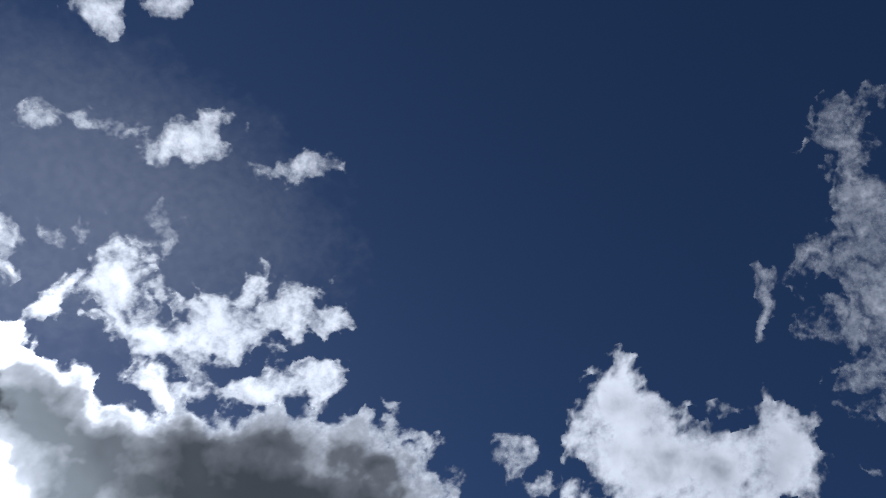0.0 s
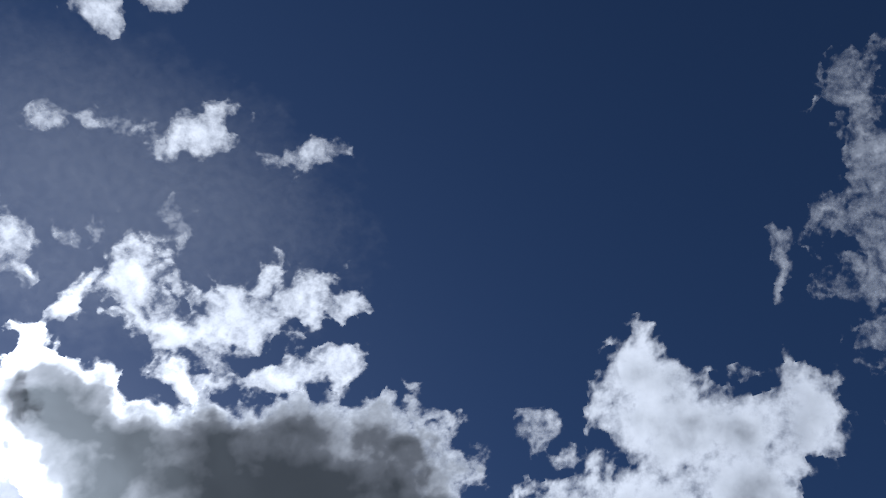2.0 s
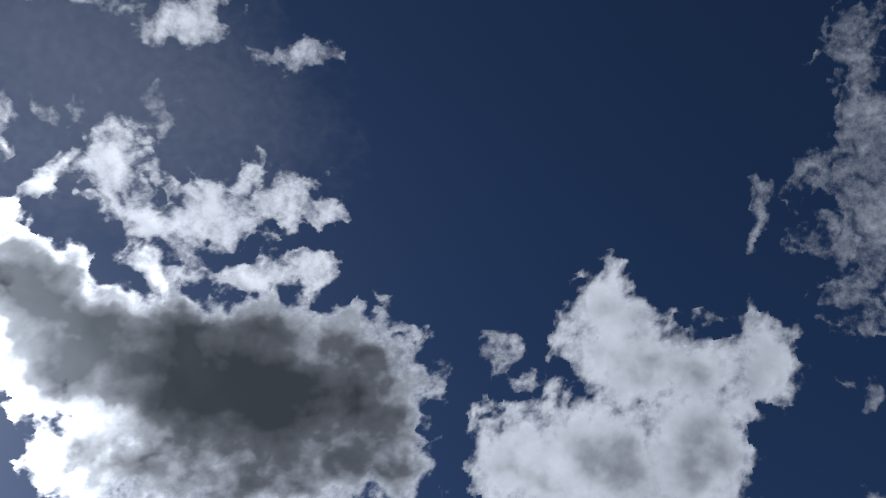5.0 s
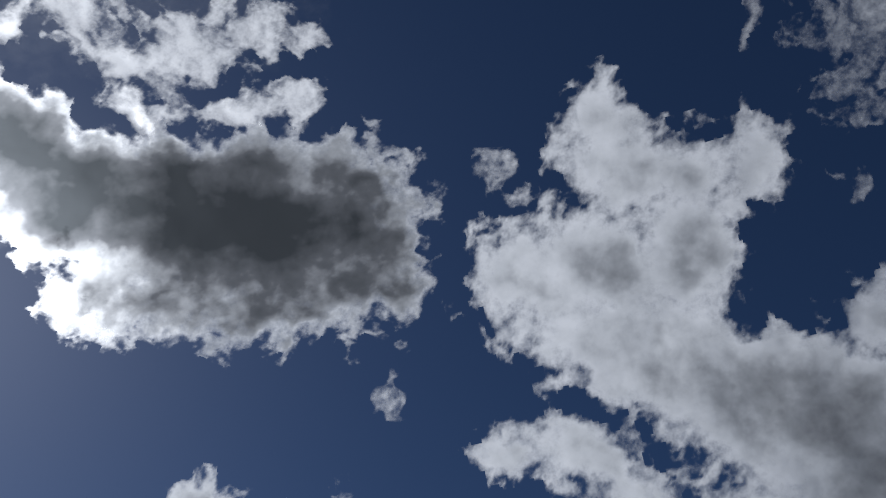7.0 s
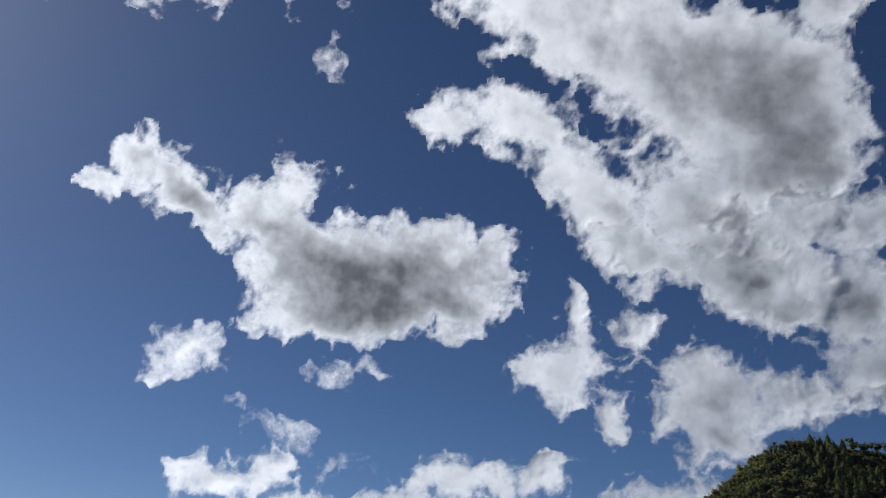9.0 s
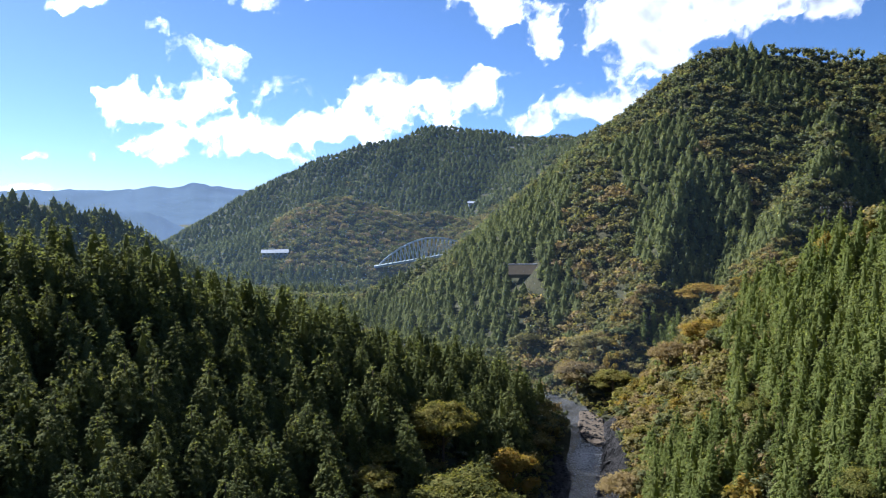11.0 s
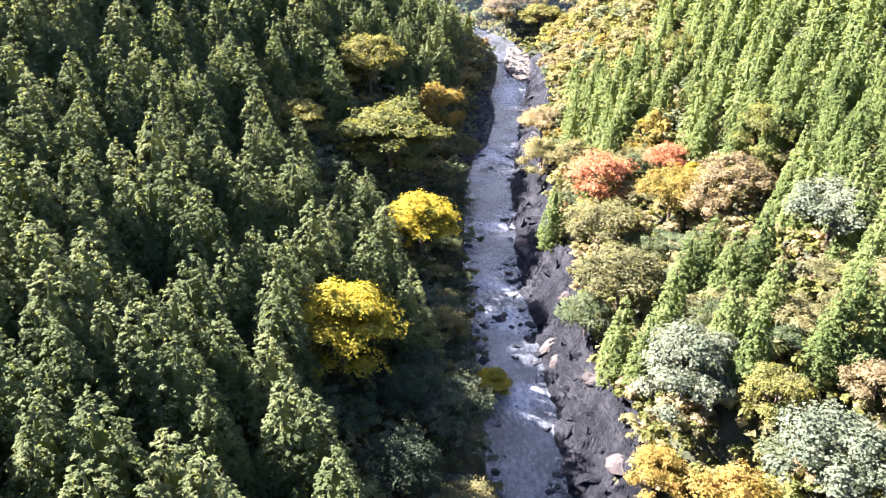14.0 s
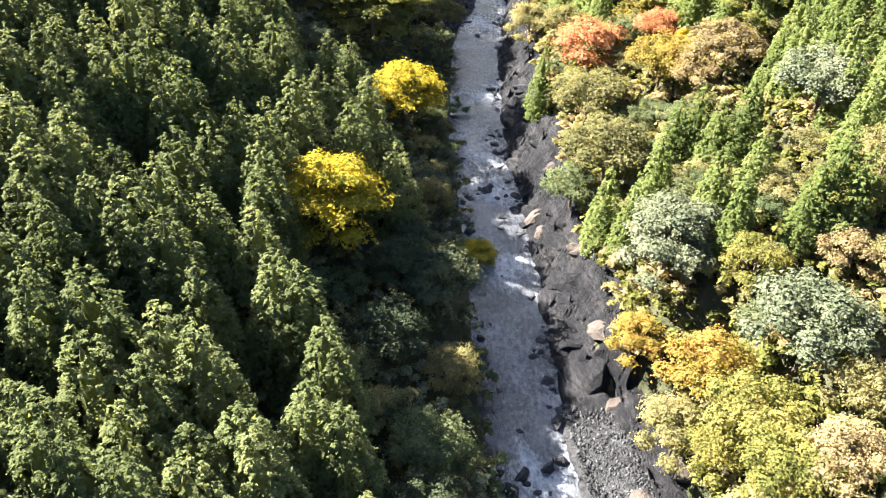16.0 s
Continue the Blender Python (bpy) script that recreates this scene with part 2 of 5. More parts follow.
# ---- the land ----
def value_noise(x, y, seed=0):
    """Smooth noise in 0..1 on the plan, one unit a cell."""
    xi, yi = np.floor(x).astype(np.int64), np.floor(y).astype(np.int64)
    fx, fy = x - xi, y - yi
    fx, fy = fx * fx * (3 - 2 * fx), fy * fy * (3 - 2 * fy)

    def cell(i, j):
        n = (i * 374761393 + j * 668265263 + seed * 974711) & 0x7FFFFFFF
        n = ((n ^ (n >> 13)) * 1274126177) & 0x7FFFFFFF
        return ((n ^ (n >> 16)) & 0xFFFF) / 65535.0
    a = cell(xi, yi) * (1 - fx) + cell(xi + 1, yi) * fx
    b = cell(xi, yi + 1) * (1 - fx) + cell(xi + 1, yi + 1) * fx
    return a * (1 - fy) + b * fy


def fbm(x, y, seed=0, octaves=4):
    s, amp = 0.0, 0.5
    for i in range(octaves):
        s = s + amp * (value_noise(x * 2 ** i, y * 2 ** i, seed + i * 17) - 0.5)
        amp *= 0.5
    return s


# the stream's middle line, from behind the camera to where the valley bends out of sight
STREAM = [(10, -300), (20, -100), (18, 0), (17, 45), (16.8, 60), (18, 70), (19.3, 88), (20.6, 112), (24.8, 144), (35, 185), (44, 225),
          (46, 240), (42, 262), (22, 292), (-10, 330), (-25, 400), (-15, 500), (-10, 600), (-60, 700), (-150, 800), (-260, 900), (-520, 1500), (-1100, 3500)]


def segment_far(x, y, line):
    """Distance to a polyline, the height or width carried along it, and on which side (positive: left of its run)."""
    best = np.full(np.shape(x), 1e9)
    val = np.zeros(np.shape(x))
    side = np.zeros(np.shape(x))
    for p, q in zip(line, line[1:]):
        dx, dy = q[0] - p[0], q[1] - p[1]
        t = np.clip(((x - p[0]) * dx + (y - p[1]) * dy) / (dx * dx + dy * dy), 0, 1)
        d = np.hypot(x - p[0] - t * dx, y - p[1] - t * dy)
        near = d < best
        best = np.where(near, d, best)
        if len(p) > 2:
            val = np.where(near, p[2] + t * (q[2] - p[2]), val)
        side = np.where(near, np.sign(dx * (y - p[1]) - dy * (x - p[0])), side)
    return best, val, side


def at(az, el, r, down=0.0):
    """Plan place and height of something seen from the eye at a compass angle, an elevation and a distance."""
    a = math.radians(az)
    return (r * math.sin(a), r * math.cos(a), 65.0 + r * math.tan(math.radians(el)) - down)


# the two near hillsides, each up to its crest line
CREST_LEFT = [at(-100, 22, 150, 13), at(-70, 13, 148, 13), at(-45, 5.5, 148, 13), at(-27.8, 0.0, 150, 14.5), at(-24.0, -0.5, 155, 14.5), at(-20.6, -1.6, 160, 14.5), at(-17.8, -2.6, 165, 14.5),
              at(-14.2, -3.7, 172, 14.5), at(-10.4, -4.85, 180, 14.5), at(-6.5, -6.3, 192, 14.5), at(-2.5, -7.8, 203, 14.5), at(1.45, -9.1, 214, 13), at(5.5, -10.7, 225, 12), at(7.9, -12.5, 234, 10), at(9.6, -15.6, 243, 0)]
CREST_RIGHT = [at(12.6, -15.6, 238, 0), at(14.5, -12.7, 232, 7), at(16.8, -10.0, 226, 8), at(18.6, -6.7, 222, 9), at(21.1, -4.6, 216, 9), at(24.2, -2.3, 208, 9), at(27.5, -1.2, 200, 10),
               at(29.6, -0.5, 195, 10), at(45, 7, 180, 10), at(75, 19, 170, 10), at(105, 25, 170, 10)]
RIDGES = [  # crest line, fall of its flanks
    ([at(-50, 3.2, 430, 8), at(-32, 2.3, 430, 8), at(-27.7, 1.6, 430, 8), at(-24.6, 1.05, 430, 8), at(-22.6, 0.6, 430, 8), at(-21.4, 0.2, 430, 8), at(-20.4, -1.6, 430, 8), at(-18.8, -5, 430, 10)], 0.7),
    ([at(11.0, 4.9, 600, 8), at(13.75, 5.8, 520, 8), at(15.26, 6.5, 500, 8), at(16.0, 7.7, 485, 8), at(16.73, 8.8, 475, 8), at(17.7, 10.0, 470, 8), at(18.9, 10.8, 470, 8), at(23.1, 10.7, 480, 8), at(25.4, 10.2, 480, 8), at(29.5, 9.6, 475, 8), at(36, 9.2, 460, 8), at(55, 9, 440, 8)], 0.80),
    ([at(18.9, 10.0, 465, 9), at(17.9, 4.5, 400, 8), at(16.2, -1.2, 330, 8), at(13.6, -7.5, 280, 8)], 0.9),
    ([at(27.0, 9.0, 475, 9), at(26.0, 3.5, 380, 8), at(23.2, -1.5, 300, 8), at(19.8, -7.0, 245, 8)], 0.9),
    ([at(12.5, 4.6, 560, 9), at(11.4, 0.0, 430, 9), at(10.0, -5.0, 345, 9)], 0.8),
    ([at(12.6, -3.0, 350, 8), at(11.6, -8.5, 300, 7), at(10.9, -13.0, 272, 5)], 0.7),
    ([at(-20.0, -5, 900, 6), at(-16.7, -1.5, 930, 6), at(-14.3, 0.2, 950, 6), at(-12.16, 1.35, 980, 6), at(-9.0, 3.0, 990, 6), at(-6.7, 4.05, 1000, 6), at(-2.34, 5.0, 1020, 6), at(0.05, 5.95, 1050, 6), at(4.8, 5.5, 1050, 6), at(8.0, 4.85, 1000, 6), at(13.75, 5.8, 900, 6), at(25, 5.8, 850, 6)], 0.55),
    ([at(-13, -6.5, 680, 5), at(-11.9, -4.2, 680, 5), at(-10.4, -1.6, 700, 5), at(-8.2, 0.6, 720, 5), at(-6.0, 1.1, 740, 5), at(-4.0, 0.3, 760, 5), at(-2.0, -0.3, 750, 5), at(1.6, -0.6, 740, 5), at(3.5, -0.9, 700, 5), at(6.0, 0.5, 760, 5)], 0.42),
    ([at(-3.0, -4.6, 490, 8), at(-2.4, -3.9, 490, 8), at(0.0, -3.0, 480, 7), at(2.8, -2.9, 470, 7), at(5.6, -3.5, 470, 9), at(7.0, -3.4, 470, 9), at(10.5, -1.0, 480, 10)], 0.8),
]


def hillside(x, y, u, crest):
    """Rises evenly from the stream's edge to the crest, and falls off behind it."""
    d, top, side = segment_far(x, y, crest)
    front = top * u / (u + d + 1e-6)
    return np.where(side < 0, front, top - 0.6 * d)


def land(x, y):
    """Height of the ground, in metres over the stream."""
    x, y = np.asarray(x, float), np.asarray(y, float)
    d, _, side = segment_far(x, y, STREAM)
    left = side > 0
    wob = fbm(x / 55, y / 55, 3) * 14 + fbm(x / 16, y / 16, 9, 3) * 4
    u = np.maximum(d - 5.0, 0)
    zl = 2.5 * (1 - np.exp(-u / 2.5)) + hillside(x, y, np.maximum(u - 2, 0), CREST_LEFT)
    # the right bank: bare rock first, then a bench and steep woods
    ur = np.maximum(u - 5.5 * np.clip((y - 36) / 4, 0, 1) * np.clip((60 - y) / 4, 0, 1), 0)
    zr = np.minimum(ur, 5) * 0.9 + hillside(x, y, np.maximum(ur - 6, 0), CREST_RIGHT)
    near = np.where(left & (y < 300), zl, np.where(~left & (y < 290), zr, -50))
    z = np.maximum(near, np.where(near > -49, 0.0, 1.2) * np.minimum(u, 3) + 0.03 * np.minimum(u, 400))
    for line, fall in RIDGES:
        for p, q in zip(line, line[1:]):
            dx, dy = q[0] - p[0], q[1] - p[1]
            t = np.clip(((x - p[0]) * dx + (y - p[1]) * dy) / (dx * dx + dy * dy), 0, 1)
            z = np.maximum(z, p[2] + t * (q[2] - p[2]) - fall * np.hypot(x - p[0] - t * dx, y - p[1] - t * dy))
    # nothing overhangs the stream
    cap = 1.3 * np.minimum(u, 4) + 0.95 * np.maximum(u - 4, 0) + 2
    z = np.minimum(z, np.where(y > 345, 1e6, np.where(u > 0, cap, 0)))
    z = z + wob * np.clip(u / 40, 0, 1) * np.clip(0.3 + (np.hypot(x, y) - 150) / 700, 0.25, 1.1)
    bed = -0.9 + 0.9 * np.clip((d - 3.2) / 1.8, 0, 1)
    return np.where((u <= 0) & (y < 345), bed, z + 0.1)


def mesh_of(name, verts, faces, smooth=False):
    me = bpy.data.meshes.new(name)
    me.from_pydata([tuple(map(float, v)) for v in verts], [], [tuple(map(int, f)) for f in faces])
    if smooth:
        me.shade_smooth()
    return me


def tri_mesh(name, tris):
    """A mesh of loose triangles from an array (n, 3, 3)."""
    tris = np.ascontiguousarray(tris, dtype=np.float32)
    n = len(tris)
    me = bpy.data.meshes.new(name)
    me.vertices.add(3 * n)
    me.vertices.foreach_set("co", tris.reshape(-1))
    me.loops.add(3 * n)
    me.loops.foreach_set("vertex_index", np.arange(3 * n, dtype=np.int32))
    me.polygons.add(n)
    me.polygons.foreach_set("loop_start", np.arange(0, 3 * n, 3, dtype=np.int32))
    me.update()
    me.validate()
    return me


def part(name, data, mat, parent=None, label=""):
    """One mesh object, under its thing where a parent is given."""
    if isinstance(data, bmesh.types.BMesh):
        me = bpy.data.meshes.new(name)
        data.to_mesh(me)
        data.free()
        data = me
    if mat is not None and not data.materials:
        data.materials.append(mat)
    ob = new(name, data)
    ob.parent = parent
    return tagged(ob, label)


# ---- ground: one sheet round the camera's foot, out to the horizon ----
def build_ground():
    az = np.radians(np.concatenate([np.arange(-180, -42, 4.0), np.arange(-42, 42, 0.5), np.arange(42, 180, 4.0)]))
    rr = np.concatenate([np.geomspace(4.0, 30, 16)[:-1], np.arange(30, 320, 1.7), np.geomspace(320, 4900, 120)])
    a, r = np.meshgrid(az, rr)
    x, y = r * np.sin(a), r * np.cos(a)
    z = land(x, y)
    n, k = len(az), len(rr)
    verts = np.stack([x, y, z], -1).reshape(-1, 3)
    i, j = np.meshgrid(np.arange(k - 1), np.arange(n), indexing="ij")
    jn = (j + 1) % n
    faces = np.stack([i * n + j, i * n + jn, (i + 1) * n + jn, (i + 1) * n + j], -1).reshape(-1, 4)
    verts = np.concatenate([verts, [[0, 0, float(land(0.0, 0.0))]]])
    faces = faces.tolist() + [[len(verts) - 1, q, (q + 1) % n][::-1] for q in range(n)]
    g = part("ground", mesh_of("ground", verts, faces, True), EARTH)
    tagged(g, "steep forest floor of a gorge with earth and fallen leaves", "ground", kind="structure")


build_ground()


# ---- the stream ----
def stream_at(y):
    ys = [p[1] for p in STREAM[:14]]
    return np.interp(y, ys, [p[0] for p in STREAM[:14]])


def build_water():
    ys = np.concatenate([np.arange(-120, 20, 6.0), np.arange(20, 300, 0.8)])
    us = np.linspace(-6.5, 6.5, 18)
    verts, rapid = [], []
    for y in ys:
        for u in us:
            x = float(stream_at(y)) + u
            yy = y + 4.0 * noise.noise((x * 0.35, y * 0.12, 3)) + 0.35 * u
            fast = max(math.exp(-((yy - c) / w) ** 2) for c, w in ((46.5, 3.5), (79, 4.5), (97, 4), (106, 3), (128, 4), (160, 8), (205, 18)))
            w = noise.noise((x * 0.7, y * 0.5, 0)) * 0.10 * (0.4 + fast)
            verts.append((x, y, w + 0.02))
            rapid.append(fast * (0.75 + 0.25 * math.cos(u * 0.6)))
    m = len(us)
    faces = [(i * m + j, i * m + j + 1, (i + 1) * m + j + 1, (i + 1) * m + j) for i in range(len(ys) - 1) for j in range(m - 1)]
    me = mesh_of("water", verts, faces, True)
    me.attributes.new("rapid", "FLOAT", "POINT").data.foreach_set("value", rapid)
    tagged(part("water", me, WATER), "shallow grey-blue mountain stream with white rapids", "river", kind="structure")


build_water()


# ---- trees ----
def crown_body(rng, height, profile, lumps, sides, rows, heart=0.46, start=0.04):
    """The closed inner body of a conifer's crown, swelling out at each bough end, as triangles."""
    f = np.linspace(start, 0.985, rows + 1)
    ang = np.linspace(0, 2 * math.pi, sides, endpoint=False)
    F, A = np.meshgrid(f, ang, indexing="ij")
    A = A + (np.arange(rows + 1) % 2)[:, None] * math.pi / sides
    r0 = profile(F) * heart
    swell = np.zeros(F.shape)
    for lf, la, lr in lumps:
        da = np.abs((A - la + math.pi) % (2 * math.pi) - math.pi)
        d2 = (da * np.maximum(r0, 0.15)) ** 2 + ((F - lf) * height) ** 2
        swell = np.maximum(swell, lr * np.sqrt(np.clip(1 - d2 / (lr * 1.3) ** 2, 0, 1)))
    r = (r0 + 0.35 * swell * np.clip((1 - F) * 4, 0.15, 1)) * rng.uniform(0.93, 1.07, F.shape)
    P = np.stack([r * np.cos(A), r * np.sin(A), F * height * 0.86 + rng.normal(0, 0.06, F.shape)], -1)
    Q = np.roll(P, -1, 1)
    low = np.stack([P[:-1], Q[:-1], P[1:]], 2).reshape(-1, 3, 3)
    high = np.stack([Q[:-1], Q[1:], P[1:]], 2).reshape(-1, 3, 3)
    cap = np.stack([P[-1], Q[-1], np.broadcast_to([0, 0, height * 0.86], P[-1].shape)], 1)
    return np.concatenate([low, high, cap])


def tufts(rng, base, way, count, radius, size):
    """Foliage tufts: round each base point count small leaf triangles on the outer half of a ball."""
    n = len(base)
    v = rng.normal(0, 1, (n * count, 3)) + 1.5 * np.repeat(way, count, 0)
    v /= np.linalg.norm(v, axis=1)[:, None] + 1e-9
    rad = np.repeat(np.broadcast_to(radius, n), count)[:, None] * rng.uniform(0.6, 1.15, (n * count, 1))
    p = np.repeat(base, count, 0) + v * rad
    nrm = v + np.array([0, 0, 0.9]) + rng.normal(0, 0.3, v.shape)
    nrm /= np.linalg.norm(nrm, axis=1)[:, None] + 1e-9
    t = np.cross(nrm, rng.normal(0, 1, v.shape))
    t /= np.linalg.norm(t, axis=1)[:, None] + 1e-9
    b = np.cross(nrm, t)
    s = (size * rng.uniform(0.6, 1.4, n * count))[:, None]
    return np.stack([p - t * s * 0.45 - b * s * 0.4, p + t * s * 0.45 - b * s * 0.35, p + b * s * 0.95], 1)


def cedar_crown(seed, height, radius, clumps, per, ball, size, core=(14, 14)):
    """A cedar's crown: tufted bough ends, each a clump of small sprays, round a tapering body."""
    rng = np.random.default_rng(seed)
    wave = rng.uniform(0, 6.28)

    def profile(q):
        return radius * np.clip(1 - q, 0, 1) ** 0.80 * np.minimum(1, 0.75 + q * 1.2)
    f = 0.05 + 0.91 * (1 - np.sqrt(rng.uniform(0, 1, clumps)))
    ang = np.arange(clumps) * 2.39996 + rng.normal(0, 0.4, clumps)
    limb = 0.95 + 0.07 * np.sin(ang * 2 + f * 9 + wave) + 0.06 * np.sin(ang * 5 - f * 31) + rng.normal(0, 0.09, clumps)
    r = profile(f) * np.clip(limb, 0.75, 1.2)
    rad = ball * (1.2 - 0.5 * f) * rng.uniform(0.6, 1.35, clumps)
    base = np.stack([r * np.cos(ang), r * np.sin(ang), height * f], 1)
    way = np.stack([np.cos(ang) * 0.8, np.sin(ang) * 0.8, 0.4 + 0.7 * f], 1)
    leaf = tufts(rng, base, way, per, rad, size)
    top = np.array([[0, 0, height * q] for q in (0.91, 0.945, 0.975)])
    tip = tufts(rng, top, np.array([[0, 0, 0.8]] * 3), per, ball * np.array([0.7, 0.5, 0.3]), size * 0.8)
    return np.concatenate([leaf, tip, crown_body(rng, height, profile, list(zip(f, ang % 6.28318, rad)), *core)])


def trunk_mesh(name, height, r0, r1, seed=0, lean=0.0, limbs=0):
    """A tapered, slightly crooked trunk, with limbs where asked."""
    rng = random.Random(seed)
    verts, faces = [], []

    def tube(path, radii, sides=7):
        s = len(verts)
        for p, r in zip(path, radii):
            for j in range(sides):
                a = 6.2832 * j / sides
                verts.append((p[0] + r * math.cos(a), p[1] + r * math.sin(a), p[2]))
        for i in range(len(path) - 1):
            for j in range(sides):
                k = (j + 1) % sides
                faces.append((s + i * sides + j, s + i * sides + k, s + (i + 1) * sides + k, s + (i + 1) * sides + j))
        faces.append(tuple(s + (len(path) - 1) * sides + j for j in range(sides)))
    path = [(lean * q * q * height + rng.uniform(-0.05, 0.05) * height * q * 0.3, rng.uniform(-0.05, 0.05) * height * q * 0.3, height * q - 1.0 * (q == 0)) for q in (0, 0.3, 0.65, 1.0)]
    tube(path, [r0, r0 * 0.8, (r0 + r1) / 2, r1])
    for i in range(limbs):
        a, q = 6.2832 * (i + rng.random() * 0.6) / max(limbs, 1), rng.uniform(0.35, 0.8)
        b = (lean * q * q * height, 0, height * q)
        ln = height * rng.uniform(0.35, 0.6)
        tube([b, (b[0] + math.cos(a) * ln * 0.5, b[1] + math.sin(a) * ln * 0.5, b[2] + ln * 0.35), (b[0] + math.cos(a) * ln, b[1] + math.sin(a) * ln, b[2] + ln * 0.55)], [r0 * 0.45, r0 * 0.3, r0 * 0.08], 5)
    return mesh_of(name, verts, faces)


def lobes_of(rng, count, radius, height, flat=0.6):
    """Leaf clumps of a broad crown: centres and radii."""
    out = []
    for i in range(count):
        a = i * 2.39996 + rng.uniform(-0.4, 0.4)
        q = math.sqrt((i + 0.5) / count)
        rad = radius * q * 0.8
        top = math.sqrt(max(0.0, 1 - (q * 0.92) ** 2))
        zz = height * (0.42 + 0.5 * top * rng.uniform(0.75, 1.05)) - (height * 0.16 if i % 3 == 0 else 0)
        out.append((rad * math.cos(a), rad * math.sin(a), zz, radius * rng.uniform(0.24, 0.40), flat * rng.uniform(0.8, 1.2)))
    return out


def broad_crown(seed, height, radius, lobes, leaves, size, flat=0.62):
    """A broadleaf crown: clumps of many small leaves with gaps between them."""
    rng = np.random.default_rng(seed)
    tris = []
    for cx, cy, cz, r, fl in lobes_of(rng, lobes, radius, height, flat):
        v = rng.normal(0, 1, (leaves, 3))
        v[:, 2] = np.where(rng.uniform(0, 1, leaves) < 0.8, np.abs(v[:, 2]), v[:, 2])
        v /= np.linalg.norm(v, axis=1)[:, None]
        rad = r * rng.uniform(0.62, 1.0, (leaves, 1)) * (1 + 0.25 * rng.uniform(0, 1, (leaves, 1)) ** 4) * (1 + 0.18 * np.sin(v[:, :1] * 7 + cx) + 0.18 * np.sin(v[:, 1:2] * 8 + cy))
        p = np.array([cx, cy, cz]) + v * rad * np.array([1, 1, fl])
        n = v + np.array([0, 0, 0.8]) + rng.normal(0, 0.45, v.shape)
        n /= np.linalg.norm(n, axis=1)[:, None]
        t = np.cross(n, rng.normal(0, 1, n.shape))
        t /= np.linalg.norm(t, axis=1)[:, None] + 1e-9
        b = np.cross(n, t)
        s = (size * rng.uniform(0.6, 1.4, leaves))[:, None]
        tris.append(np.stack([p - t * s * 0.6 - b * s * 0.5, p + t * s * 0.6 - b * s * 0.4, p + b * s * 0.8], 1))
        # dim heart of the clump
        oct_v = np.array([[1, 0, 0], [0, 1, 0], [-1, 0, 0], [0, -1, 0], [0, 0, 1], [0, 0, -1.0]]) * r * 0.66 * np.array([1, 1, fl]) + np.array([cx, cy, cz])
        tris.append(np.array([[oct_v[i], oct_v[(i + 1) % 4], oct_v[4]] for i in range(4)] + [[oct_v[(i + 1) % 4], oct_v[i], oct_v[5]] for i in range(4)]))
    return np.concatenate(tris)


CEDAR_LABEL = "tall dark green cedar with tufted conical crown on the slope"
CEDAR_KINDS = []
for s in range(7):
    H, R = (15, 4.3) if s % 2 else (15.5, 3.9)
    CEDAR_KINDS.append((tri_mesh("crown", cedar_crown(40 + s, H, R, 720, 9, 0.46, 0.27)), trunk_mesh("trunk", H * 0.9, 0.22, 0.05, s), H))
YOUNG_KINDS = []
for s in range(5):
    YOUNG_KINDS.append((tri_mesh("crown", cedar_crown(140 + s, 13, 2.6, 480, 8, 0.38, 0.25)), trunk_mesh("trunk", 12, 0.2, 0.04, s), 13))


def cedar(x, y, height, turn, kind, mat, label=CEDAR_LABEL, group="cedars on the slopes"):
    kinds = CEDAR_KINDS if mat is CEDAR else YOUNG_KINDS
    crown, trunk, h0 = kinds[kind % len(kinds)]
    root = tagged(new("cedar_tree"), label, "tree", group)
    if not crown.materials:
        crown.materials.append(mat)
        trunk.materials.append(BARK)
    for nm, me, m in (("crown", crown, mat), ("trunk", trunk, BARK)):
        o = new(nm, me)
        o.parent = root
        if m != me.materials[0]:
            o.material_slots[0].link = "OBJECT"
            o.material_slots[0].material = m
    s = height / h0
    root.matrix_world = Matrix.LocRotScale((x, y, float(land(x, y)) - 0.3), Euler((0, 0, turn)), (s * 1.0, s * 1.0, s))
    return root


BROAD_KINDS = {}


def broadleaf(x, y, height, radius, colour, label, turn=0.0, lobes=17, leaves=260, lift=0.0, shape="wide", flat=0.62):
    """One leafy tree with its trunk, its limbs and its crown."""
    key = (lobes, leaves, shape, int(abs(x * 7 + y * 3)) % 3, flat)
    if key not in BROAD_KINDS:
        seed = 100 + len(BROAD_KINDS)
        BROAD_KINDS[key] = (broad_crown(seed, 10, 5, lobes, leaves, 0.21, flat), trunk_mesh("trunk", 7.0, 0.26, 0.08, seed, 0.02, 6), seed)
    tris, trunk, seed = BROAD_KINDS[key]
    mkey = (key, colour)
    if mkey not in BROAD_KINDS:
        BROAD_KINDS[mkey] = tri_mesh("crown", tris)
        BROAD_KINDS[mkey].materials.append(LEAF[colour])
        if not trunk.materials:
            trunk.materials.append(BARK)
    root = tagged(new("broadleaf_tree"), label, "tree", "broadleaf trees by the stream")
    for nm, me in (("crown", BROAD_KINDS[mkey]), ("trunk", trunk)):
        o = new(nm, me)
        o.parent = root
    root.matrix_world = Matrix.LocRotScale((x, y, float(land(x, y)) - 0.3 + lift), Euler((0, 0, turn)), (radius / 5, radius / 5, height / 10))
    return root


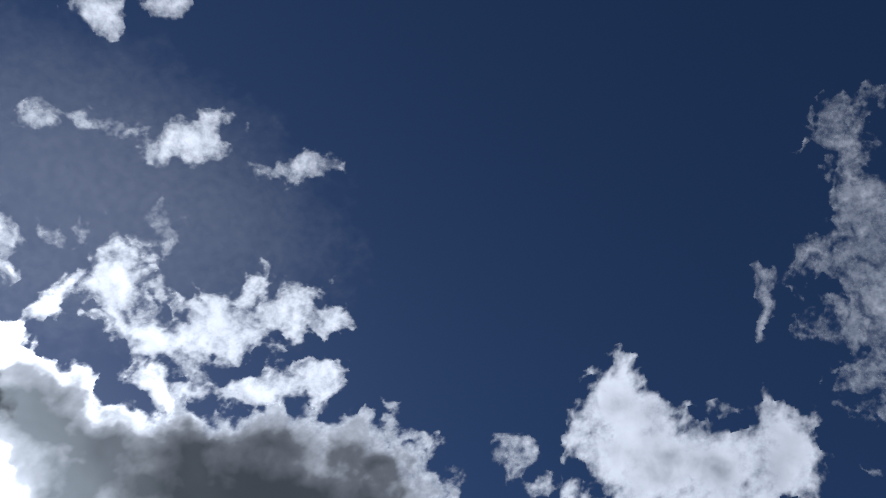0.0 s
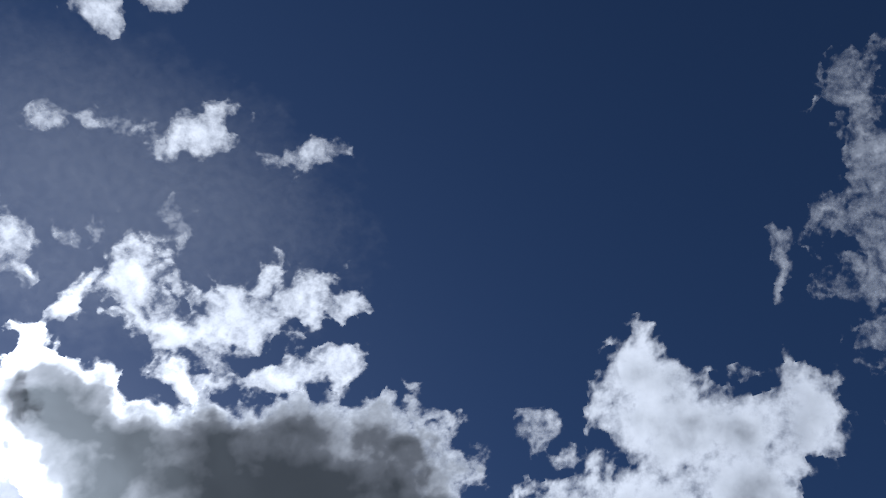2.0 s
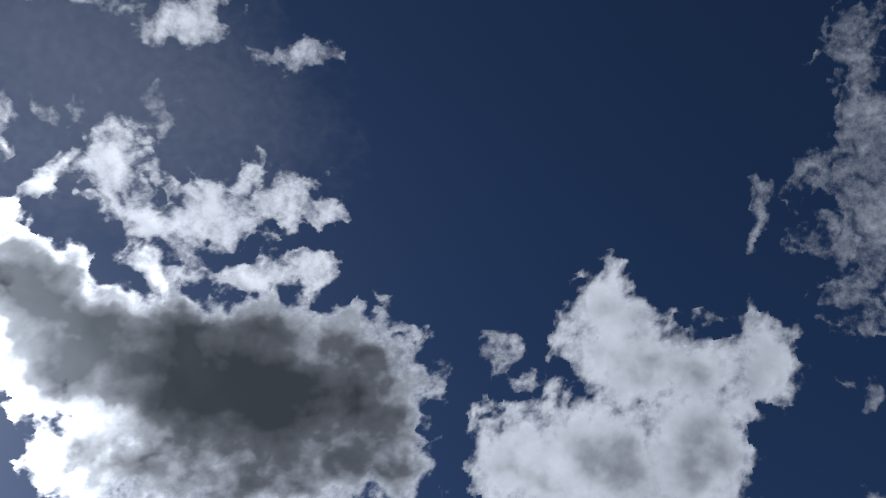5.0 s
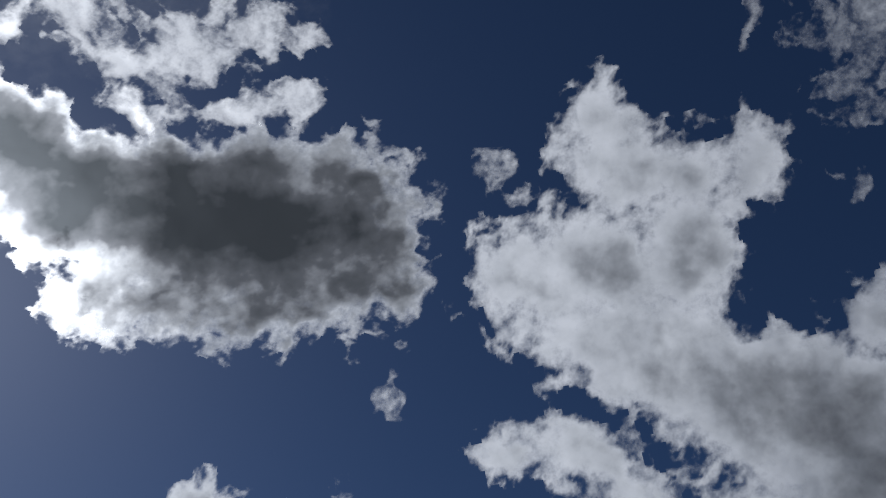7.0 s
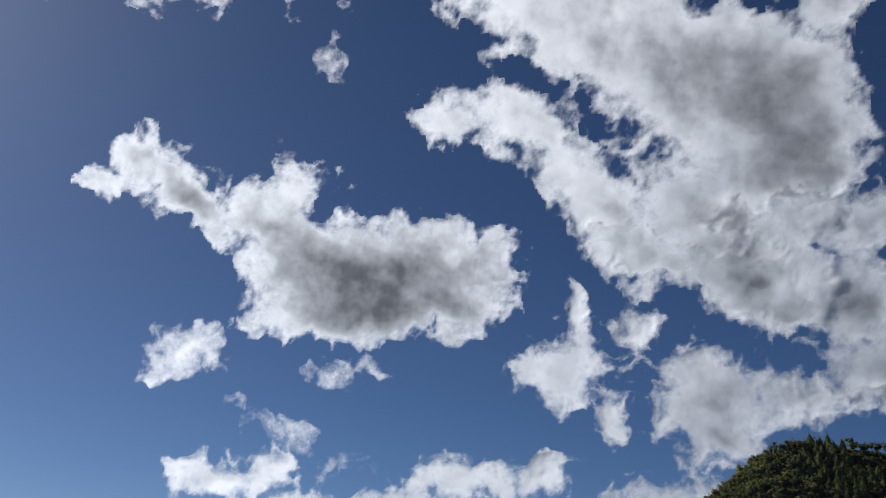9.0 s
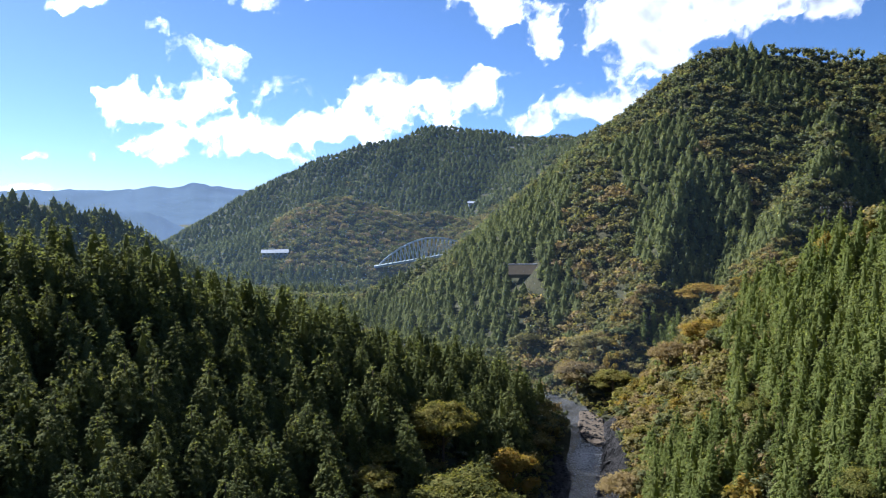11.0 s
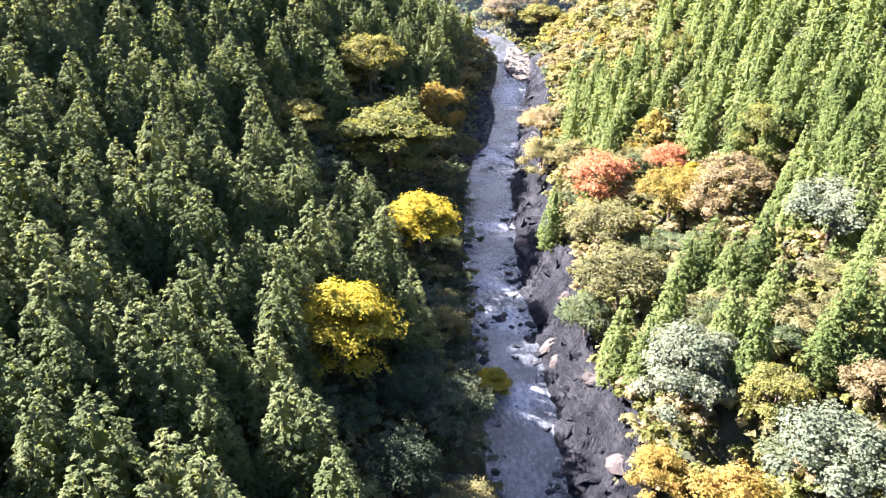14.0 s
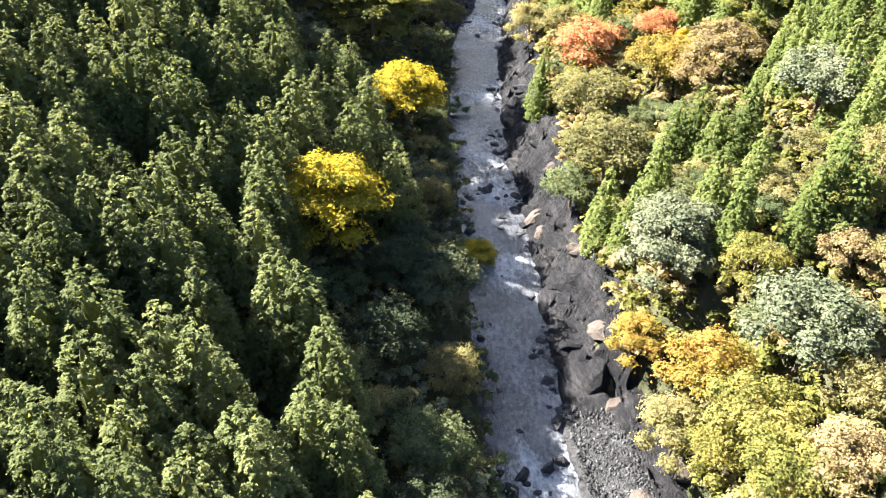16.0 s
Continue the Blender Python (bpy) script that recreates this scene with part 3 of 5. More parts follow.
# trees that stand out, placed along the camera's sight lines: x, y
LEFT_CEDARS = [(-23.5, 76.2), (-21.3, 76.9), (-18.0, 74.1), (-16.7, 77.2), (-28.3, 76.4), (-20.4, 83.3), (-23.8, 63.2), (-11.4, 75.1), (-8.5, 75.0), (-15.9, 66.6), (-20.1, 62.1), (-27.5, 63.0), (-25.4, 58.7), (2.5, 91.7), (0.2, 80.7), (5.0, 79.1), (-8.7, 68.2), (-16.6, 61.0), (-23.2, 52.6), (-18.0, 55.7), (-12.7, 59.9), (-8.6, 58.4), (-15.0, 53.9), (-12.5, 50.5), (-18.8, 45.2), (-22.3, 44.7), (-14.1, 44.6), (-11.4, 42.5), (-14.7, 39.6), (-8.1, 36.4), (-7.1, 34.8), (-11.2, 32.6), (-14.1, 30.4), (-20.3, 35.0), (-18.9, 32.1), (-2.8, 46.4), (-4.0, 41.1), (-6.8, 52.6), (-16.9, 31.5), (-8.2, 29.9), (-4.8, 51.5), (-1.7, 39.5), (-13.4, 87.7), (-8.4, 92.6), (-3.4, 88.2), (-5.7, 82.3)]
LEFT_UPPER_CEDARS = [(-42.4, 88.9), (-36.1, 80.5), (-33.9, 82.0), (-28.2, 80.2), (-40.4, 106.1), (-36.3, 104.6), (-51.1, 114.1), (-43.4, 111.3), (-39.3, 124.2), (-37.3, 129.2), (-32.2, 131.9), (-25.3, 126.7), (-30.6, 102.3), (-24.9, 103.6), (-19.1, 120.5), (-16.3, 117.6), (-18.7, 95.2), (-14.3, 108.6), (-20.9, 103.7), (-31.1, 90.8), (-26.9, 117.7), (-22.4, 136.2), (-4.5, 138.2), (-14.1, 161.4), (-18.2, 148.9), (-8.6, 164.5), (-51.9, 140.0), (-47.4, 142.8), (-62.6, 125.2), (-56.5, 127.0), (-53.4, 125.6), (-47.3, 132.6), (-52.4, 101.2), (-47.2, 93.2), (-44.2, 104.8), (-13.6, 132.3), (-11.2, 152.3), (0.7, 176.0), (9.3, 175.3), (17.9, 188.4), (5.1, 199.9), (-57.4, 112.7), (-55.6, 117.2), (-32.3, 116.9), (-23.3, 89.5), (-8.8, 106.4)]
RIGHT_CEDARS = [(39.1, 82.4), (41.3, 81.7), (42.1, 77.8), (44.4, 76.3), (42.5, 68.7), (39.0, 63.5), (29.5, 75.7), (31.2, 72.3), (38.8, 69.1), (29.6, 111.4), (51.5, 85.7), (52.1, 82.4), (52.3, 72.0), (50.6, 66.1), (45.9, 59.9), (44.2, 60.0), (35.7, 77.4), (47.1, 58.4)]
RIGHT_UPPER_CEDARS = [(50.0, 148.0), (52.9, 146.2), (52.8, 136.7), (45.5, 152.1), (41.3, 147.8), (42.6, 126.8), (50.4, 126.6), (49.9, 162.3), (56.5, 136.8), (60.3, 137.1), (64.0, 137.3), (54.9, 124.7), (58.0, 121.9), (62.3, 122.6), (66.4, 123.0), (57.1, 109.8), (60.5, 109.1), (64.5, 110.0), (67.7, 109.2), (55.6, 98.1), (58.8, 97.7), (62.5, 98.6), (65.5, 98.7), (52.8, 102.7), (55.1, 89.7), (58.7, 90.6), (59.4, 86.9), (47.2, 133.4), (54.0, 76.3)]
# x, y, height, crown radius
STANDING_OUT = {
    "yellow_green": ("spreading yellow-green broadleaf tree turning in autumn", [(1.9, 157.2, 14.5, 6.8), (4.6, 128.2, 14.5, 9.2), (-9.5, 125.6, 8.0, 4.2), (55.5, 99.9, 9.6, 5.0), (34.3, 44.0, 9.3, 4.9), (33.3, 36.6, 8.1, 4.3), (47.3, 60.1, 6.9, 3.6), (36.7, 51.2, 4.4, 2.3), (31.3, 43.1, 6.3, 3.3), (57.4, 253.9, 11.4, 7.5), (59.8, 146.8, 6.5, 3.4)]),
    "orange": ("orange autumn broadleaf tree", [(15.4, 155.7, 12.5, 5.4), (43.3, 100.0, 9.7, 5.1), (32.5, 50.7, 8.7, 4.5), (28.6, 57.8, 6.3, 3.3), (95.5, 278.1, 10.9, 10.3), (68.4, 202.5, 10.0, 6.0)]),
    "yellow": ("bright yellow autumn broadleaf tree among cedars", [(8.3, 106.7, 11.0, 5.9), (-2.8, 72.7, 12.0, 6.6), (15.2, 80.6, 4.4, 2.8), (49.0, 106.5, 4.0, 1.9)]),
    "dusky": ("dark evergreen broadleaf tree above the stream", [(4.3, 69.4, 7.0, 3.7), (2.8, 57.9, 7.9, 4.1), (8.8, 67.9, 8.9, 4.7), (-3.9, 85.4, 7.8, 4.2)]),
    "olive": ("olive green broadleaf tree on the bank", [(9.7, 86.2, 6.2, 3.3), (8.9, 56.1, 6.5, 3.4), (18.7, 148.6, 8.5, 4.5), (33.1, 137.3, 8.9, 4.6), (37.7, 130.4, 7.8, 4.1), (33.9, 101.0, 11.0, 5.9), (32.5, 86.6, 11.1, 6.3), (42.1, 42.4, 6.2, 3.3), (29.0, 46.7, 7.5, 3.9), (55.2, 273.7, 11.1, 7.9), (36.1, 310.7, 11.2, 6.6)]),
    "green": ("leafy green broadleaf tree on the bank", [(5.4, 44.7, 7.6, 4.0), (28.1, 85.0, 7.8, 4.1)]),
    "red": ("red autumn maple above the stream", [(37.4, 114.3, 10.8, 6.0), (46.4, 111.2, 7.2, 3.8), (46.2, 59.4, 4.0, 2.1)]),
    "tan": ("tan and pink autumn broadleaf tree", [(46.1, 94.6, 7.1, 3.7), (36.7, 155.0, 9.4, 4.9), (49.2, 93.9, 9.7, 5.1), (37.3, 35.8, 6.7, 3.5), (47.1, 55.8, 6.9, 3.6), (48.0, 264.4, 11.1, 8.7), (62.8, 212.1, 10.4, 5.7)]),
    "pale": ("pale grey-green evergreen broadleaf tree", [(34.1, 66.8, 10.1, 5.3), (51.6, 75.6, 10.2, 5.4), (40.4, 49.0, 10.9, 5.8), (32.6, 64.5, 9.9, 5.2)]),
}
PLACED, SIGHT_AND_SUN_GAPS = [], []
OPEN = [at(a, 0, r)[:2] + (2.0,) for r in (349, 355, 361) for a in (5.9, 6.6, 7.3)]  # trees left out here so that the wall shows from the camera
N_PLACED_CEDARS = len(LEFT_CEDARS) + len(LEFT_UPPER_CEDARS) + len(RIGHT_CEDARS) + len(RIGHT_UPPER_CEDARS)
for n, (x, y) in enumerate(LEFT_CEDARS + LEFT_UPPER_CEDARS):
    cedar(x, y, 15.0 + 1.0 * math.sin(n * 2.4), n * 1.7, n, CEDAR)
    PLACED.append((x, y, 1.5))
for n, (x, y) in enumerate(RIGHT_CEDARS + RIGHT_UPPER_CEDARS):
    cedar(x, y, 12.0 + 0.8 * math.sin(n * 2.4), n * 2.1, n, CEDAR_LIT, "sunlit green cedar on the steep bank")
    PLACED.append((x, y, 1.2))
for colour, (words, rows) in STANDING_OUT.items():
    for n, (x, y, h, r) in enumerate(rows):
        layered = x < 20 and colour.startswith("yellow")
        broadleaf(x, y, h, r, colour, words, n * 1.3, lobes=34 if layered else 22, leaves=300 if layered else 350, shape="spread", flat=0.38 if layered else 0.62)
        PLACED.append((x, y, r * 0.7))
        # low growth, no cedars, towards the camera, so that the tree stays in view
        away = math.hypot(x, y)
        for s in np.arange(3.0, 7.5 * away / (EYE_Z - float(land(x, y)) - h / 2), 3.0):
            SIGHT_AND_SUN_GAPS.append((x * (1 - s / away), y * (1 - s / away), r * 0.8))
        # and on its sunward side, cedars left out so that sunlight reaches it
        if x < 20 and colour in ("yellow", "yellow_green", "orange"):
            SIGHT_AND_SUN_GAPS.extend((x - 0.8 * q, y + 0.6 * q, r * 0.75) for q in (5.0, 9.0, 13.0, 17.0))

def scatter(rng, spacing, r0, r1, a0=-34.0, a1=34.0):
    """Places about one spacing apart in a sector round the eye's foot."""
    g = np.arange(-r1, r1, spacing)
    x, y = np.meshgrid(g, np.arange(0, r1, spacing))
    x, y = x.ravel() + rng.uniform(-0.42, 0.42, x.size) * spacing, y.ravel() + rng.uniform(-0.42, 0.42, x.size) * spacing
    r, a = np.hypot(x, y), np.degrees(np.arctan2(x, y))
    k = (r > r0) & (r <= r1) & (a > a0) & (a < a1)
    return x[k], y[k]


def wood_kind(x, y):
    """What grows where: 0 cedar, 1 broadleaf, 2 open ground."""
    d, _, side = segment_far(x, y, STREAM)
    left = side > 0
    r = np.hypot(x, y)
    n = fbm(x / 42, y / 42, 21, 3)
    near_left = left & (y < 300)
    k = np.zeros(x.shape, int)
    k = np.where(near_left & (d < 13), 1, k)
    near_right = ~left & (y < 235)
    low = np.interp(y, [0, 62, 72, 88, 96, 122, 132, 165, 200, 240], [46, 40, 22, 20, 33, 28, 14, 13, 15, 18])
    k = np.where(near_right & (d < low + 9 * n), 1, k)
    k = np.where(near_right & (segment_far(x, y, CREST_RIGHT)[0] < 5 + 8 * n), 1, k)
    hill = ~near_left & ~near_right
    k = np.where(hill & (r < 640) & (n > np.where(np.degrees(np.arctan2(x, y)) > 10.5, -0.11, 0.03)), 1, k)
    k = np.where(hill & (r >= 640) & (n > 0.2), 1, k)
    az = np.degrees(np.arctan2(x, y))
    k = np.where((r > 600) & (r < 800) & (az > -11) & (az < 5), 1, k)
    k = np.where((az < -12) & (r < 640), np.where(near_left & (d < 13), 1, 0), k)
    k = np.where((d < np.where(y > 140, 9.5, 6.5)) & (y < 345), 2, k)
    k = np.where(~left & (y < 200) & (d < 11.5), 2, k)
    return k


rng_all = np.random.default_rng(5)
NEAR_R, MID_R = 128.0, 300.0


def free_of(spots, x, y, gap):
    ok = np.ones(len(x), bool)
    for px, py, pr in spots:
        ok &= np.hypot(x - px, y - py) > gap * 0.5 + pr
    return ok


BANK_LABELS = {"green": "leafy green broadleaf tree on the bank", "olive": "olive green broadleaf tree turning in autumn", "yellow_green": "yellow-green broadleaf tree on the slope",
               "dusky": "dark evergreen broadleaf tree above the stream", "tan": "tan-leaved broadleaf tree in autumn", "pale": "pale grey-green evergreen broadleaf tree"}


def pick_one(words):
    return words[int(rng_all.integers(0, len(words)))]


def plant_near():
    """Trees told apart one by one: cedars and leafy trees round the foot of the valley."""
    places = []
    for spacing, want in ((4.9, 1), (3.7, -1)):
        x, y = scatter(rng_all, spacing, 14, NEAR_R, -44, 44)
        d, _, side = segment_far(x, y, STREAM)
        k = wood_kind(x, y)
        ok = free_of(PLACED, x, y, 3.4 - 0.6 * (want < 0)) & (k < 2) & (np.sign(side) == want)
        x, y, k = x[ok], y[ok], k[ok]
        in_gap = ~free_of(SIGHT_AND_SUN_GAPS, x, y, 1.0)
        for q in range(len(x)):
            places.append((math.hypot(x[q], y[q]), float(x[q]), float(y[q]), 2 if in_gap[q] else int(k[q]), want))
    places.sort()
    made = N_PLACED_CEDARS
    left_x, left_y = [], []
    for r, x, y, k, want in places:
        turn = float(rng_all.uniform(0, 6.28))
        if k == 0:
            if made < 340:
                cedar(x, y, float(rng_all.uniform(11.5, 15.0) if want > 0 else rng_all.uniform(9.5, 12.5)), turn, int(rng_all.integers(0, 6)), CEDAR if want > 0 else CEDAR_LIT)
                made += 1
            else:
                left_x.append(x)
                left_y.append(y)
        elif k == 2:
            col = pick_one(["olive", "green", "dusky"]) if want > 0 else pick_one(["green", "olive", "olive"])
            broadleaf(x, y, float(rng_all.uniform(3.5, 5.5)), float(rng_all.uniform(2.4, 3.4)), col, "low " + BANK_LABELS[col], turn, lobes=14, leaves=200)
        elif rng_all.uniform() < 0.85:
            col = pick_one(["pale", "green", "dusky", "olive"]) if want > 0 else pick_one(["olive", "tan", "olive", "yellow_green", "olive", "tan", "green", "yellow_green"])
            hh = float(rng_all.uniform(5.0, 9.0) if want > 0 else rng_all.uniform(4.5, 8.0))
            broadleaf(x, y, hh, float(rng_all.uniform(2.4, 3.6)), col, BANK_LABELS[col], turn)
    LEFTOVER.append((np.array(left_x), np.array(left_y)))


def place_many(name, tri_sets, xs, ys, scale_lo, scale_hi, mat, label, category, sink=0.3):
    """Woods too many to count, joined into one mesh."""
    out = []
    if len(xs) == 0:
        return
    z = land(xs, ys)
    for x, y, h in zip(xs, ys, z):
        t = tri_sets[int(rng_all.integers(0, len(tri_sets)))]
        a, s = rng_all.uniform(0, 6.28), rng_all.uniform(scale_lo, scale_hi)
        c, n = math.cos(a) * s, math.sin(a) * s
        m = np.array([[c, -n, 0], [n, c, 0], [0, 0, s * rng_all.uniform(0.9, 1.1)]])
        out.append(t @ m.T + np.array([x, y, h - sink]))
    tagged(part(name, tri_mesh(name, np.concatenate(out)), mat), label, category, kind="stuff")


def plant_far():
    """The woods past the single trees, plainer with distance."""
    mid_cedar = [cedar_crown(60 + s, 13.5, 3.9, 230, 5, 0.5, 0.42, (9, 7, 0.6)) for s in range(5)]
    mid_young = [cedar_crown(65 + s, 12.0, 2.6, 170, 5, 0.42, 0.38, (9, 7, 0.6)) for s in range(5)]
    dim_cedar = [cedar_crown(85 + s, 6.5, 3.9, 22, 2, 0.6, 0.8, (7, 4, 0.85)) for s in range(5)]
    mid_broad = [broad_crown(70 + s, 7, 3.4, 13, 46, 0.40, 0.95) for s in range(4)]
    far_cedar = [cedar_crown(80 + s, 8.5, 3.5, 40, 3, 0.55, 0.6, (7, 4, 0.8)) for s in range(5)]
    far_broad = [broad_crown(90 + s, 6.5, 4.2, 7, 17, 0.75, 1.0) for s in range(5)]
    x, y = scatter(rng_all, 5.0, NEAR_R, MID_R)
    x2, y2 = scatter(rng_all, 3.8, NEAR_R, MID_R)
    s1, s2 = segment_far(x, y, STREAM)[2], segment_far(x2, y2, STREAM)[2]
    x, y = np.concatenate([x[s1 > 0], x2[s2 <= 0]]), np.concatenate([y[s1 > 0], y2[s2 <= 0]])
    k = wood_kind(x, y)
    k = np.where(free_of(SIGHT_AND_SUN_GAPS, x, y, 1.0) | (k == 2), k, 1)
    ok = free_of(PLACED, x, y, 3.0)
    x, y, k = x[ok], y[ok], k[ok]
    for lx, ly in LEFTOVER:
        x, y, k = np.concatenate([x, lx]), np.concatenate([y, ly]), np.concatenate([k, np.zeros(len(lx), int)])
    d, _, side = segment_far(x, y, STREAM)
    sel = (k == 0) & (side > 0)
    place_many("cedar_wood", mid_cedar, x[sel], y[sel], 0.8, 1.1, CEDAR, "dense dark green cedar wood on the slope", "forest")
    sel = (k == 0) & (side <= 0)
    place_many("young_cedar_wood", mid_young, x[sel], y[sel], 0.75, 1.05, CEDAR_LIT, "sunlit green cedar plantation on steep slope", "forest")
    pick = rng_all.integers(0, 8, len(x))
    for nm, col, lo, hi in (("green_bushes", "green", 0, 1), ("olive_bushes", "olive", 2, 4), ("tan_bushes", "tan", 5, 5), ("orange_bushes", "orange", 6, 6), ("yellow_bushes", "yellow_green", 7, 7)):
        sel = (k == 1) & (pick >= lo) & (pick <= hi)
        place_many(nm, mid_broad, x[sel], y[sel], 0.75, 1.25, LEAF[col], "mixed autumn broadleaf growth on the valley side", "forest", 2.0)
    for r0, r1, sp, sc, a0, a1, shapes in ((MID_R, 620, 4.4, 1.0, -34, 34, far_cedar), (620, 1180, 5.3, 0.95, -23, 15, dim_cedar)):
        x, y = scatter(rng_all, sp, r0, r1, a0, a1)
        k = wood_kind(x, y)
        k = np.where(free_of(OPEN, x, y, 2.0), k, 2)
        # plantation between the broadleaf strips of the facing slope
        ra, aa = np.hypot(x, y), np.degrees(np.arctan2(x, y))
        k = np.where((k == 1) & (ra < 420) & (aa > 5) & (aa < 24) & (fbm(x * 0.028, y * 0.012, 47, 3) > np.where(aa > 10, 0.06, -0.03)), 0, k)
        # only the side that faces the eye
        r = np.hypot(x, y)
        rise = (land(x * (1 + 8 / r), y * (1 + 8 / r)) - land(x, y)) / 8
        ok = (rise > -0.6)
        x, y, k = x[ok], y[ok], k[ok]
        sel = k == 0
        place_many("far_cedar_wood", shapes, x[sel], y[sel], 0.75 * sc, 1.02 * sc, CEDAR, "dark cedar wood covering the far mountainside", "forest")
        pick = rng_all.integers(0, 10, len(x))
        ra, aa = np.hypot(x, y), np.degrees(np.arctan2(x, y))
        ochre = ((ra > 600) & (ra < 800) & (aa > -12) & (aa < 5)) | ((ra < 400) & (aa > 6) & (aa < 22))
        pick = np.where(ochre & (pick < 3), pick + 10, np.where(ochre & (pick > 7), pick - 3, pick))
        for nm, col, lo, hi in (("far_green_wood", "green", 0, 4), ("far_olive_wood", "olive", 5, 7), ("far_dusky_wood", "dusky", 8, 9), ("far_tan_wood", "tan", 10, 11), ("far_yellow_wood", "yellow_green", 12, 12)):
            sel = (k == 1) & (pick >= lo) & (pick <= hi)
            place_many(nm, far_broad, x[sel], y[sel], 0.85 * sc, 1.3 * sc, LEAF[col], "mixed broadleaf wood turning in autumn on far slopes", "forest", 3.4)


LEFTOVER = []
plant_near()
plant_far()


# ---- mountains kilometres off ----
def far_range(name, line, r, foot, seed):
    az = np.arange(line[0][0], line[-1][0] + 0.01, 0.25)
    el = np.interp(az, [p[0] for p in line], [p[1] for p in line])
    el = el + fbm(az * 0.8, az * 0 + seed, seed, 5) * 0.45
    verts, faces = [], []
    rows = 8
    for a, e in zip(az, el):
        for i in range(rows):
            q = i / (rows - 1)
            rr = r * (1 - 0.36 * (1 - q))
            top = EYE_Z + r * math.tan(radians(e))
            zz = foot + (top - foot) * q ** 1.3 + float(fbm(np.array(a * 0.9), np.array(q * 4.0), seed + 5, 4)) * 60 * q * (1 - q)
            verts.append((rr * math.sin(radians(a)), rr * math.cos(radians(a)), zz))
    for i in range(len(az) - 1):
        for j in range(rows - 1):
            faces.append((i * rows + j, (i + 1) * rows + j, (i + 1) * rows + j + 1, i * rows + j + 1))
    tagged(part(name, mesh_of(name, verts, faces, True), FAR_HAZE_GLOW), "wooded mountain range in the distance, its blue haze painted as glow", "mountain", kind="structure")


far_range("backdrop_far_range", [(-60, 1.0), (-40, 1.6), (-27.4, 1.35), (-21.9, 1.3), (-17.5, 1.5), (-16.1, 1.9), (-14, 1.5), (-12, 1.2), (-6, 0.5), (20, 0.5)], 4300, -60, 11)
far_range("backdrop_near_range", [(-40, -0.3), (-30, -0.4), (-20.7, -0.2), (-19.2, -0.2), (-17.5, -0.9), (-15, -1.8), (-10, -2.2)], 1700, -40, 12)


# ---- tinted sheets in place of haze in the valley's air ----
def build_haze_sheet(r, high, dense):
    """A see-through blue sheet that imitates haze across the valley, thinning out upwards."""
    m, nt = material("valley_haze_sheet")
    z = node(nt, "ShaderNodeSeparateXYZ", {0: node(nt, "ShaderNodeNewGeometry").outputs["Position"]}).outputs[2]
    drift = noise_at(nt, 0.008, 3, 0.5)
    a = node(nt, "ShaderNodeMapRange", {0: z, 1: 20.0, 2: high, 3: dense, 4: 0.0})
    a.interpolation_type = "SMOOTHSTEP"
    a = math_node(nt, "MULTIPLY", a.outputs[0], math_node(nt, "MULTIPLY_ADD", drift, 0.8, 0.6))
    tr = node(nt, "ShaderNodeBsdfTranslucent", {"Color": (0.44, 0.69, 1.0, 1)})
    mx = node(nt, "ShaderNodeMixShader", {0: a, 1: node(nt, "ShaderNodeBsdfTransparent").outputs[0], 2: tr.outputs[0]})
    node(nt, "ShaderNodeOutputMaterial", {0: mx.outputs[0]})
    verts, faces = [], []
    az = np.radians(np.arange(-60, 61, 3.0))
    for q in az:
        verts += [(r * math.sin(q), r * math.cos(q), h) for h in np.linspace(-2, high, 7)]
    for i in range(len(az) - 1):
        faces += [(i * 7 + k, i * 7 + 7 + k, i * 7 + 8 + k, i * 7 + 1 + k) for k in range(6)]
    tagged(part("backdrop_haze_sheet", mesh_of("haze", verts, faces, True), m), "see-through blue sheet standing in for haze across the valley", "haze", kind="structure")


# two added sheets that lighten and blue the hills behind them
build_haze_sheet(262, 230, 0.011)
build_haze_sheet(560, 330, 0.016)


# ---- clouds ----
def swirl(x, y, seed=0, octaves=6, keep=0.5):
    """Gradient noise over several octaves, each turned against the last; about -0.7 to 0.7."""
    s, amp = 0.0, 1.0
    for o in range(octaves):
        xi, yi = np.floor(x).astype(np.int64), np.floor(y).astype(np.int64)
        fx, fy = x - xi, y - yi
        ux, uy = fx ** 3 * (fx * (fx * 6 - 15) + 10), fy ** 3 * (fy * (fy * 6 - 15) + 10)

        def corner(i, j):
            n = ((xi + i) * 374761393 + (yi + j) * 668265263 + (seed + o * 31) * 974711) & 0x7FFFFFFF
            n = ((n ^ (n >> 13)) * 1274126177) & 0x7FFFFFFF
            a = ((n ^ (n >> 16)) & 0xFFFF) / 65535.0 * 6.28318
            return np.cos(a) * (fx - i) + np.sin(a) * (fy - j)
        low = corner(0, 0) * (1 - ux) + corner(1, 0) * ux
        high = corner(0, 1) * (1 - ux) + corner(1, 1) * ux
        s = s + amp * (low * (1 - uy) + high * uy)
        x, y = (x * 0.8 - y * 0.6) * 2.03 + 7.3, (x * 0.6 + y * 0.8) * 2.03 + 3.1
        amp *= keep
    return s


